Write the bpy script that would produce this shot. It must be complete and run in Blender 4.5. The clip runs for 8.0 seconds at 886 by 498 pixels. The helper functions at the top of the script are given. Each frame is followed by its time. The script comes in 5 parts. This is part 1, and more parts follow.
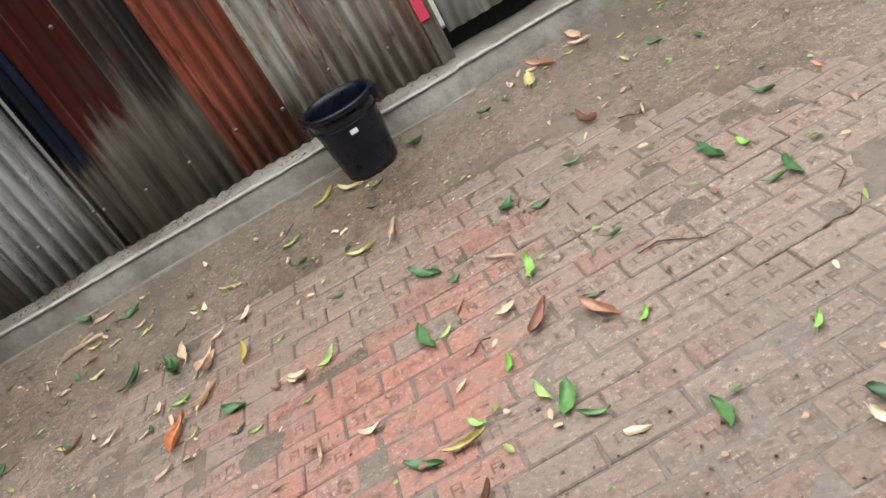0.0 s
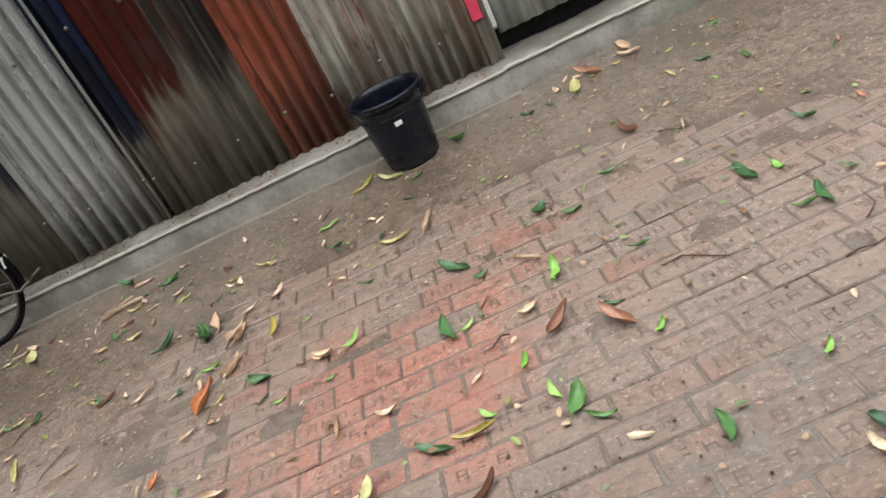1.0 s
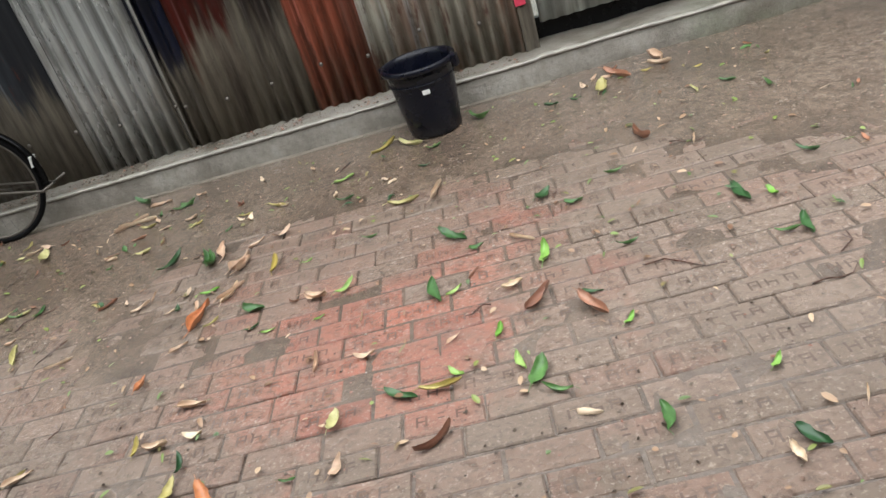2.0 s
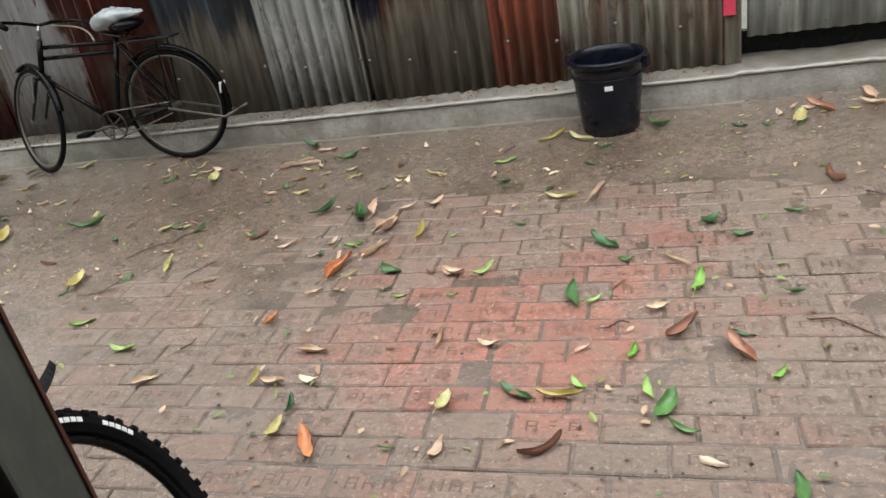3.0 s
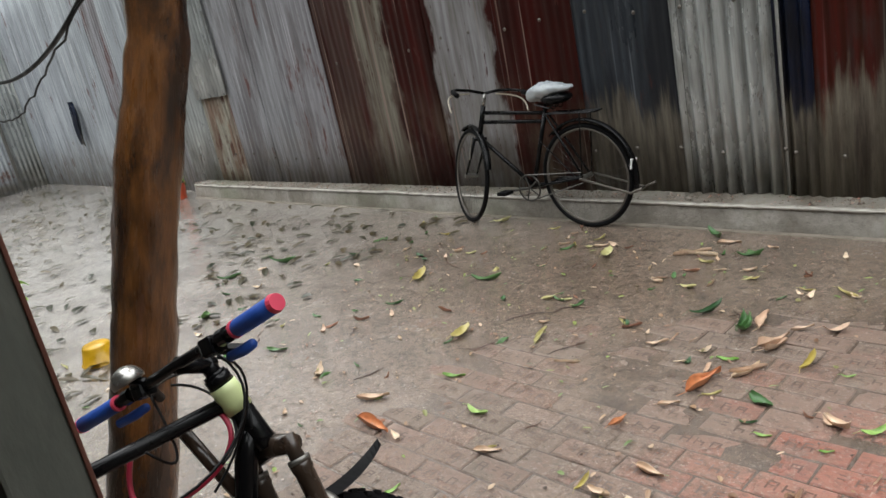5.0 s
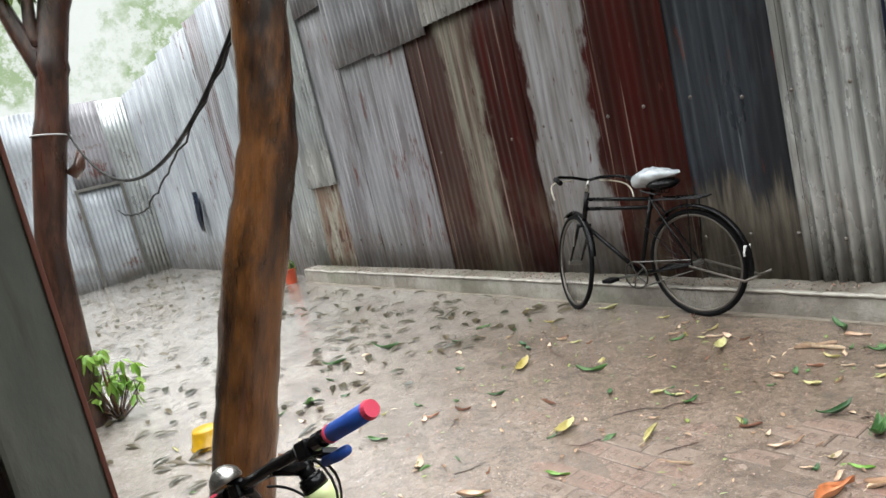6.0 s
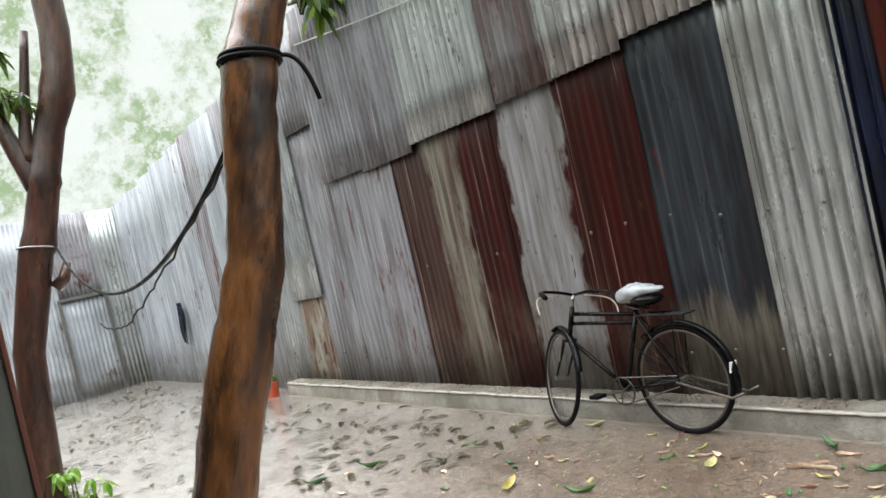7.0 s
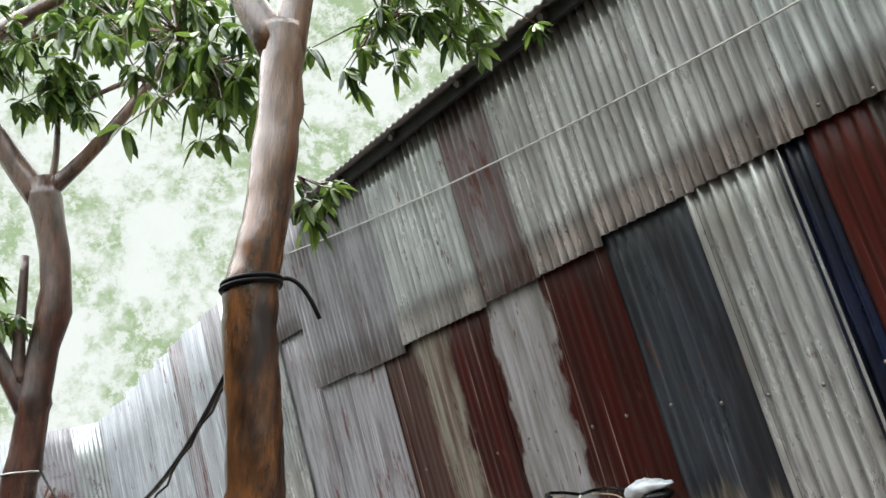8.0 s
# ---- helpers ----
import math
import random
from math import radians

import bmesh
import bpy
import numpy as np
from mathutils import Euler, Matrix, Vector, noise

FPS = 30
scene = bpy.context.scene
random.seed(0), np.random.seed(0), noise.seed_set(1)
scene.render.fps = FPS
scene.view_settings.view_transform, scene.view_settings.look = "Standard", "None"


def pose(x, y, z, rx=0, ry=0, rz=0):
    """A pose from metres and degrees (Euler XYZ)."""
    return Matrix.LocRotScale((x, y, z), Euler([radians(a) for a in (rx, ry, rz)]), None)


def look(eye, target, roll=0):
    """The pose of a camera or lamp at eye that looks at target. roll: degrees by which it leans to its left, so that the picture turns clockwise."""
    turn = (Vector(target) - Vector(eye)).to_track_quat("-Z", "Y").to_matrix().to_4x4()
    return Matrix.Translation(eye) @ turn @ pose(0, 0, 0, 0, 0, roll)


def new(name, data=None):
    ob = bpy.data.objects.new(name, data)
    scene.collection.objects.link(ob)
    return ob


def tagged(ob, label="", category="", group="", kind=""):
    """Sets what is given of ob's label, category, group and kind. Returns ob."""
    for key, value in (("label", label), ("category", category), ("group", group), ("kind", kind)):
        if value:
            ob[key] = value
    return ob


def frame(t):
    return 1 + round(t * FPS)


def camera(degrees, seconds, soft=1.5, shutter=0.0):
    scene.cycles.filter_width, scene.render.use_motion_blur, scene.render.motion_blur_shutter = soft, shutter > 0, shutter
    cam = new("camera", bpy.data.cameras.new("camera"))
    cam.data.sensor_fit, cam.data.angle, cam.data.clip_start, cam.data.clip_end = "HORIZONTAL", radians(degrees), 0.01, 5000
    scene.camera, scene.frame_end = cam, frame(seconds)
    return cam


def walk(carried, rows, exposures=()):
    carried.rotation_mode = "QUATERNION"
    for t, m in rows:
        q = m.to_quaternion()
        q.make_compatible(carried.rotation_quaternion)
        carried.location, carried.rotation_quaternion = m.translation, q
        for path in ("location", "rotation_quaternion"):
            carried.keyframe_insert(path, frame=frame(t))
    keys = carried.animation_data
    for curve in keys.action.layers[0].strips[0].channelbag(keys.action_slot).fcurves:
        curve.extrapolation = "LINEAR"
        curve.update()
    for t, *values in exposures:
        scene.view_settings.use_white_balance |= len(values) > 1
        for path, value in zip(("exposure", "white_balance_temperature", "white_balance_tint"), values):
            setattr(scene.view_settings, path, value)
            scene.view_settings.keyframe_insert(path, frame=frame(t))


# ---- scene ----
cam = camera(59.6, 8.0)
PATH = [
    (0, (1.262, 1.007, 1.392), (1.214, 2.77, 0.449), -30.7),
    (0.5, (1.268, 0.977, 1.409), (1.167, 2.754, 0.495), -29.9),
    (1, (1.289, 0.93, 1.41), (1.149, 2.706, 0.502), -27.0),
    (1.2, (1.3, 0.899, 1.417), (1.146, 2.67, 0.5), -25.4),
    (2.3, (1.342, 0.759, 1.423), (1.096, 2.507, 0.483), -15.3),
    (2.5, (1.338, 0.759, 1.422), (1.028, 2.501, 0.488), -13.7),
    (3, (1.316, 0.846, 1.407), (0.764, 2.546, 0.511), -11.0),
    (3.5, (1.291, 1.012, 1.454), (0.416, 2.602, 0.613), -10.7),
    (4, (1.319, 1.055, 1.479), (0.176, 2.504, 0.708), -11.0),
    (4.5, (1.423, 1.023, 1.51), (0.093, 2.347, 0.819), -11.6),
    (5, (1.423, 1.057, 1.512), (-0.021, 2.313, 0.93), -12.1),
    (5.2, (1.42, 1.079, 1.51), (-0.067, 2.306, 0.98), -12.4),
    (6.3, (1.401, 1.096, 1.541), (-0.241, 2.209, 1.287), -13.1),
    (6.5, (1.414, 1.092, 1.54), (-0.223, 2.222, 1.332), -12.9),
    (7, (1.411, 1.097, 1.557), (-0.174, 2.316, 1.503), -12.8),
    (7.5, (1.42, 1.076, 1.58), (-0.091, 2.375, 1.753), -13.9),
    (8, (1.422, 1.079, 1.61), (-0.038, 2.381, 2.027), -16.1),
]
walk(cam, [(t, look(eye, target, roll)) for t, eye, target, roll in PATH],
     exposures=[(0, 1.13), (0.5, 0.97), (1, 0.94), (2.5, 0.9), (3, 0.9), (3.5, 1.2), (4, 1.1), (4.5, 0.76), (5, 0.76), (6.5, 1.56), (7, 1.4), (7.5, 1.58), (8, 1.38)])

# ---------------------------------------------------------------- light
world = bpy.data.worlds.new("overcast_sky")
scene.world = world
world.use_nodes = True
wn = world.node_tree
wn.nodes.clear()
sky = wn.nodes.new("ShaderNodeTexSky")
sky.sky_type = "NISHITA"
sky.sun_disc = False
sky.sun_elevation, sky.sun_rotation = radians(50), radians(250)
bg_sky = wn.nodes.new("ShaderNodeBackground")
bg_sky.inputs[1].default_value = 0.05
wn.links.new(sky.outputs[0], bg_sky.inputs[0])
bg_cloud = wn.nodes.new("ShaderNodeBackground")
# overcast: brighter towards the zenith
up = wn.nodes.new("ShaderNodeSeparateXYZ")
wn.links.new(wn.nodes.new("ShaderNodeTexCoord").outputs["Generated"], up.inputs[0])
grade = wn.nodes.new("ShaderNodeMapRange")
for sock, v in zip(grade.inputs[1:5], (0.0, 1.0, 0.6, 2.9)):
    sock.default_value = v
wn.links.new(up.outputs[2], grade.inputs[0])
wn.links.new(grade.outputs[0], bg_cloud.inputs[1])
bg_cloud.inputs[0].default_value = (0.965, 0.985, 0.985, 1)
both = wn.nodes.new("ShaderNodeAddShader")
wo = wn.nodes.new("ShaderNodeOutputWorld")
wn.links.new(bg_sky.outputs[0], both.inputs[0])
wn.links.new(bg_cloud.outputs[0], both.inputs[1])
wn.links.new(both.outputs[0], wo.inputs[0])
sun = new("sun", bpy.data.lights.new("sun", "SUN"))
sun.data.energy, sun.data.angle, sun.data.color = 0.8, radians(25), (1.0, 0.97, 0.92)
sun.matrix_world = look((-7, 7, 13), (0, 3, 0))

# ---------------------------------------------------------------- materials


class Mat:
    """A node material, with short calls for the nodes that it needs."""

    def __init__(self, name, rough=0.5, metal=0.0, spec=0.5):
        self.m = bpy.data.materials.new(name)
        self.m.use_nodes = True
        self.t = self.m.node_tree
        self.b = self.t.nodes["Principled BSDF"]
        self.b.inputs["Roughness"].default_value = rough
        self.b.inputs["Metallic"].default_value = metal
        self.b.inputs["Specular IOR Level"].default_value = spec
        self.co = self.t.nodes.new("ShaderNodeNewGeometry").outputs["Position"]

    def link(self, a, b):
        self.t.links.new(a, b)

    def local(self):
        self.co = self.t.nodes.new("ShaderNodeTexCoord").outputs["Object"]
        return self

    def noise(self, size=(1, 1, 1), scale=5.0, detail=4.0, rough=0.55, shift=0.0):
        mp = self.t.nodes.new("ShaderNodeMapping")
        mp.inputs["Scale"].default_value = size
        mp.inputs["Location"].default_value = (shift, shift * 0.7, shift * 1.3)
        n = self.t.nodes.new("ShaderNodeTexNoise")
        n.inputs["Scale"].default_value = scale
        n.inputs["Detail"].default_value = detail
        n.inputs["Roughness"].default_value = rough
        self.link(self.co, mp.inputs[0])
        self.link(mp.outputs[0], n.inputs["Vector"])
        return n.outputs["Fac"]

    def ramp(self, fac, *stops):
        r = self.t.nodes.new("ShaderNodeValToRGB")
        e = r.color_ramp.elements
        while len(e) < len(stops):
            e.new(0.5)
        for i, (p, c) in enumerate(stops):
            e[i].position = p
            e[i].color = (c, c, c, 1) if isinstance(c, (int, float)) else (*c, 1)
        self.link(fac, r.inputs[0])
        return r.outputs[0]

    def mix(self, fac, a, b, blend="MIX"):
        n = self.t.nodes.new("ShaderNodeMix")
        n.data_type, n.blend_type = "RGBA", blend
        for sock, v in ((n.inputs[0], fac), (n.inputs[6], a), (n.inputs[7], b)):
            if isinstance(v, bpy.types.NodeSocket):
                self.link(v, sock)
            elif isinstance(v, tuple):
                sock.default_value = (*v, 1)
            else:
                sock.default_value = v
        return n.outputs[2]

    def scaled(self, fac, k):
        n = self.t.nodes.new("ShaderNodeMath")
        n.operation = "MULTIPLY"
        self.link(fac, n.inputs[0])
        n.inputs[1].default_value = k
        return n.outputs[0]

    def random(self):
        return self.t.nodes.new("ShaderNodeObjectInfo").outputs["Random"]

    def island(self):
        return self.t.nodes.new("ShaderNodeNewGeometry").outputs["Random Per Island"]

    def height(self):
        x = self.t.nodes.new("ShaderNodeSeparateXYZ")
        self.link(self.co, x.inputs[0])
        return x.outputs[2]

    def color(self, c):
        if isinstance(c, tuple):
            self.b.inputs["Base Color"].default_value = (*c, 1)
        else:
            self.link(c, self.b.inputs["Base Color"])
        return self

    def rough(self, f):
        self.link(f, self.b.inputs["Roughness"])
        return self

    def bump(self, fac, strength=0.3, dist=0.01, film=False):
        n = self.t.nodes.new("ShaderNodeBump")
        n.inputs["Strength"].default_value = strength
        n.inputs["Distance"].default_value = dist
        self.link(fac, n.inputs["Height"])
        self.link(n.outputs[0], self.b.inputs["Normal"])
        if film:
            self.link(n.outputs[0], self.b.inputs["Coat Normal"])
        return self


def plain(name, c, rough=0.5, metal=0.0, vary=0.25, scale=18.0, spec=0.5):
    """One colour with fine uneven tone and relief."""
    m = Mat(name, rough, metal, spec).local()
    n = m.noise((1, 1, 1), scale, 5)
    m.color(m.mix(n, tuple(v * (1 - vary) for v in c), tuple(min(1, v * (1 + vary)) for v in c)))
    m.rough(m.ramp(m.noise((1, 1, 1), scale * 0.6, 3, shift=3), (0.3, max(0.05, rough - 0.12)), (0.7, min(1, rough + 0.12))))
    m.bump(n, 0.12, 0.003)
    return m.m


def sheet_mat(name, base, second, rust=0.0, cover=0.5, rough=0.42, metal=0.35, shift=0.0, spec=0.5, bare=0.0, groove=0.0):
    """Corrugated iron: base and second tone in long vertical streaks, with rust patches and pale run marks."""
    m = Mat(name, rough, metal, spec)
    broad = m.noise((2.6, 1, 0.55), 1.6, 7, 0.62, shift=shift)
    fine = m.noise((13, 1, 0.7), 1.5, 5, 0.6, shift=shift + 2)
    speck = m.noise((1, 1, 0.6), 34, 5, 0.7, shift=shift + 5)
    c = m.mix(m.ramp(broad, (cover - 0.05, 0.0), (cover + 0.05, 1.0)), base, second)
    c = m.mix(m.ramp(fine, (0.40, 0.0), (0.66, 0.7)), c, tuple(v * 0.4 for v in base))
    c = m.mix(m.ramp(m.noise((22, 1, 0.9), 1.9, 4, 0.7, shift=shift + 27), (0.50, 0.0), (0.64, 0.4)), c, tuple(v * 0.4 for v in second))
    pale = tuple(min(0.7, v * 1.8 + 0.07) for v in base)
    c = m.mix(m.ramp(m.noise((34, 1, 0.5), 1.1, 3, shift=shift + 9), (0.62, 0.0), (0.69, 0.6)), c, pale)
    if rust:
        rmask = m.ramp(m.noise((6, 1, 1.3), 1.5, 7, 0.7, shift=shift + 12), (0.66 - rust * 0.3, 0.0), (0.71 - rust * 0.25, 0.9))
        c = m.mix(rmask, c, (0.085, 0.024, 0.016))
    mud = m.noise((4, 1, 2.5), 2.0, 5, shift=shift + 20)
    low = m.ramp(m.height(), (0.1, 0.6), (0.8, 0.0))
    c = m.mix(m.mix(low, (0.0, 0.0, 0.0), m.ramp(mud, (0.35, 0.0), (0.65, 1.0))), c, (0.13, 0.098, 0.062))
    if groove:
        # shade of the corrugation's valleys painted as rusty dark lines, broken up along them
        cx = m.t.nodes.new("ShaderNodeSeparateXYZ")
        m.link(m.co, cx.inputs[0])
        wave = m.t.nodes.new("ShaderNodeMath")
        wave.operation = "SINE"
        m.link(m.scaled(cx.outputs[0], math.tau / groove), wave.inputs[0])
        valley_shade = m.mix(m.ramp(m.noise((5, 1, 0.8), 1.8, 6, 0.68, shift=shift + 47), (0.30, 0.25), (0.62, 1.0)), (0.0, 0.0, 0.0), m.ramp(wave.outputs[0], (0.0, 0.0), (0.9, 0.6)))
        c = m.mix(valley_shade, c, tuple(v * 0.22 + w for v, w in zip(base, (0.012, 0.004, 0.0))))
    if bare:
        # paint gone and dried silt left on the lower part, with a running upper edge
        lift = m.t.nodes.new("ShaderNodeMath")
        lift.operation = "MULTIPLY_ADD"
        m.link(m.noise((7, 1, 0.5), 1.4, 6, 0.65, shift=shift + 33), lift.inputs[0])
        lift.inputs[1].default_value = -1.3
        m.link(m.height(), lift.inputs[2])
        silt_sheen = m.mix(m.ramp(m.noise((12, 1, 1.0), 1.6, 6, 0.7, shift=shift + 40), (0.36, 0.0), (0.64, 1.0)), (0.17, 0.15, 0.115), (0.055, 0.046, 0.037))
        c = m.mix(m.ramp(lift.outputs[0], (max(0.0, bare - 0.85), 0.9), (max(0.05, bare - 0.42), 0.0)), c, silt_sheen)
    c = m.mix(m.ramp(speck, (0.62, 0.0), (0.70, 0.55)), c, (0.04, 0.03, 0.026))
    m.color(c)
    m.rough(m.ramp(broad, (0.3, rough - 0.1), (0.7, rough + 0.15)))
    m.bump(speck, 0.15, 0.004)
    return m.m


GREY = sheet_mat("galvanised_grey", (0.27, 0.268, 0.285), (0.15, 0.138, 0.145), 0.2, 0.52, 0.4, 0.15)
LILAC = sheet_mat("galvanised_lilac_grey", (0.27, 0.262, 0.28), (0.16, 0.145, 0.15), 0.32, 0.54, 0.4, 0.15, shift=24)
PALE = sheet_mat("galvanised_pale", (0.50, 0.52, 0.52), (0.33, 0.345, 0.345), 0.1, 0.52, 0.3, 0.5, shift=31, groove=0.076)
# far sheets: rain haze painted in as a lighter tone
MISTY = sheet_mat("galvanised_hazed", (0.40, 0.425, 0.455), (0.30, 0.32, 0.345), 0.2, 0.5, 0.42, 0.15, shift=37)
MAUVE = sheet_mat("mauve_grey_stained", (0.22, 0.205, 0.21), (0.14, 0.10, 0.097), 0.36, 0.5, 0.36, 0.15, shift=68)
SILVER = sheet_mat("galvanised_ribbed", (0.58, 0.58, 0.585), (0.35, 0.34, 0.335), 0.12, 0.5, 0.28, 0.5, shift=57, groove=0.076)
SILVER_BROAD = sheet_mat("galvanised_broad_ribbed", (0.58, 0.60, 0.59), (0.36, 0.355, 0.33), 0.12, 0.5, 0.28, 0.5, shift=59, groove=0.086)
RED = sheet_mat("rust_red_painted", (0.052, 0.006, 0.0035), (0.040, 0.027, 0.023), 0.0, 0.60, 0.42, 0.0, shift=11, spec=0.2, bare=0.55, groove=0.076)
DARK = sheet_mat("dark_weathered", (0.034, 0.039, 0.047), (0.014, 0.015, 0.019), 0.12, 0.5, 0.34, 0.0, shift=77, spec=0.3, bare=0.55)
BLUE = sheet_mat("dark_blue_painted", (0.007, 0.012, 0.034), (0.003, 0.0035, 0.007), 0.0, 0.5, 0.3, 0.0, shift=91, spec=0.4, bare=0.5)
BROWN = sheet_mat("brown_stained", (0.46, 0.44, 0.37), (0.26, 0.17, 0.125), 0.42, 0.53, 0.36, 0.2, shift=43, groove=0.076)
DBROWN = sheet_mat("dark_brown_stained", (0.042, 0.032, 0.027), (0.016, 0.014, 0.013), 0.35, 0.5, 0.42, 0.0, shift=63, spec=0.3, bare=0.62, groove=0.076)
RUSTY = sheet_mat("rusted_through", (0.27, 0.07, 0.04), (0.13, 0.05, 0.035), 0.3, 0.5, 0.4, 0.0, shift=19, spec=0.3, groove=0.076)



def ragged_mat():
    """Galvanised sheets with worn red paint in broad bands, their edges ragged and running."""
    m = Mat("worn_red_bands", 0.42, 0.0, 0.16)
    x = m.t.nodes.new("ShaderNodeSeparateXYZ")
    m.link(m.co, x.inputs[0])
    warp = m.t.nodes.new("ShaderNodeMath")
    warp.operation = "MULTIPLY_ADD"
    m.link(m.noise((1.6, 1, 0.7), 2.0, 7, 0.62, shift=4), warp.inputs[0])
    warp.inputs[1].default_value = 0.62
    m.link(x.outputs[0], warp.inputs[2])
    lane = m.t.nodes.new("ShaderNodeMapRange")
    for sock, v in zip(lane.inputs[1:5], (-4.13, -1.35, 0.0, 1.0)):
        sock.default_value = v
    m.link(warp.outputs[0], lane.inputs[0])
    k = lane.outputs[0]
    red = m.mix(m.ramp(m.noise((5, 1, 0.5), 1.5, 5, 0.6, shift=31), (0.35, 0.0), (0.65, 1.0)), (0.038, 0.0036, 0.0023), (0.019, 0.0042, 0.003))
    grey = m.mix(m.ramp(m.noise((7, 1, 0.6), 1.5, 6, 0.65, shift=14), (0.38, 0.0), (0.62, 1.0)), (0.27, 0.265, 0.275), (0.15, 0.14, 0.13))
    olive = m.mix(m.ramp(m.noise((9, 1, 0.8), 1.5, 6, 0.65, shift=17), (0.38, 0.0), (0.62, 1.0)), (0.19, 0.18, 0.145), (0.075, 0.05, 0.038))
    stain = m.ramp(m.noise((8, 1, 0.6), 1.7, 6, 0.68, shift=61), (0.40, 0.0), (0.60, 0.85))
    c = m.mix(m.mix(m.ramp(k, (0.0, 1.0), (0.20, 0.8), (0.36, 0.0)), (0.0, 0.0, 0.0), stain), red, (0.055, 0.036, 0.030))
    c = m.mix(m.ramp(k, (0.185, 0.0), (0.225, 1.0), (0.325, 1.0), (0.36, 0.0)), c, olive)
    c = m.mix(m.ramp(k, (0.53, 0.0), (0.545, 1.0), (0.745, 1.0), (0.765, 0.0)), c, grey)
    pits = m.ramp(m.noise((11, 1, 2.4), 2.2, 5, 0.65, shift=41), (0.63, 0.0), (0.68, 1.0))
    c = m.mix(pits, c, (0.055, 0.018, 0.014))
    wear = m.noise((3.0, 1, 1.4), 1.8, 7, 0.68, shift=51)
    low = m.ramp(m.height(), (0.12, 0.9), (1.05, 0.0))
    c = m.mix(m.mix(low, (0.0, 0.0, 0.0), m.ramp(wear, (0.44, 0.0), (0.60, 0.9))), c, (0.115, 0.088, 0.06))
    c = m.mix(m.ramp(m.noise((30, 1, 0.3), 1.1, 3, shift=9), (0.64, 0.0), (0.68, 0.7)), c, (0.27, 0.20, 0.17))
    c = m.mix(m.ramp(m.noise((16, 1, 0.7), 1.5, 5, 0.6, shift=2), (0.48, 0.0), (0.75, 0.55)), c, (0.04, 0.022, 0.018))
    m.color(c)
    m.bump(m.noise((1, 1, 0.6), 34, 5, 0.7, shift=5), 0.15, 0.004)
    return m.m


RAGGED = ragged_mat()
DOORTIN = sheet_mat("pale_door_tin", (0.72, 0.76, 0.72), (0.56, 0.60, 0.57), 0.0, 0.5, 0.35, 0.1, shift=7)

mud = Mat("wet_mud", 0.3)
mn = mud.noise((1, 1, 1), 1.1, 6, 0.6)
mf = mud.noise((1, 1, 1), 14, 6, 0.7, shift=4)
mc = mud.mix(mud.ramp(mn, (0.35, 0.0), (0.65, 1.0)), (0.185, 0.132, 0.095), (0.255, 0.192, 0.146))
mc = mud.mix(mud.ramp(mf, (0.4, 0.0), (0.7, 0.7)), mc, (0.085, 0.06, 0.045))
mc = mud.mix(mud.ramp(mud.noise((1, 1, 1), 30, 6, 0.75, shift=11), (0.49, 0.0), (0.60, 0.55)), mc, (0.07, 0.05, 0.038))
# pale grit specks, widened to stand for rain-splash glints too
mc = mud.mix(mud.ramp(mud.noise((1, 1, 1), 70, 4, 0.7, shift=17), (0.57, 0.0), (0.65, 0.55)), mc, (0.50, 0.43, 0.36))
# wet sky sheen and mist of the far yard painted as a paler tone
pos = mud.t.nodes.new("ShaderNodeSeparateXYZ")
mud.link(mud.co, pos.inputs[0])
sheen_reach = mud.t.nodes.new("ShaderNodeMapRange")
for sock, v in zip(sheen_reach.inputs[1:5], (-1.2, -5.5, 0.0, 1.0)):
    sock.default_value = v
mud.link(pos.outputs[0], sheen_reach.inputs[0])
silt_sheen = mud.mix(mud.ramp(mud.noise((1, 1, 1), 0.8, 6, 0.65, shift=14), (0.3, 0.55), (0.6, 1.0)), (0.0, 0.0, 0.0), sheen_reach.outputs[0])
mc = mud.mix(silt_sheen, mc, mud.mix(mud.ramp(mf, (0.35, 0.0), (0.7, 1.0)), (0.42, 0.40, 0.37), (0.25, 0.23, 0.20)))
sink = mud.t.nodes.new("ShaderNodeMapRange")
for sock, v in zip(sink.inputs[1:5], (-0.0055, -0.0005, 0.6, 0.0)):
    sock.default_value = v
mud.link(mud.height(), sink.inputs[0])
mc = mud.mix(sink.outputs[0], mc, (0.065, 0.044, 0.032))
# broad patches of darker, wetter mud
mc = mud.mix(mud.ramp(mud.noise((1, 1, 1), 1.9, 7, 0.68, shift=23), (0.48, 0.0), (0.62, 0.45)), mc, (0.085, 0.062, 0.046))
mud.color(mc)
mud.rough(mud.ramp(mud.noise((1, 1, 1), 2.3, 9, 0.75, shift=8), (0.38, 0.05), (0.64, 0.30)))
mud.bump(mud.noise((1, 1, 1), 20, 9, 0.80, shift=6), 0.6, 0.010, film=True)
mud.b.inputs["Coat Weight"].default_value = 1.0
mud.b.inputs["Coat Roughness"].default_value = 0.06
MUD = mud.m

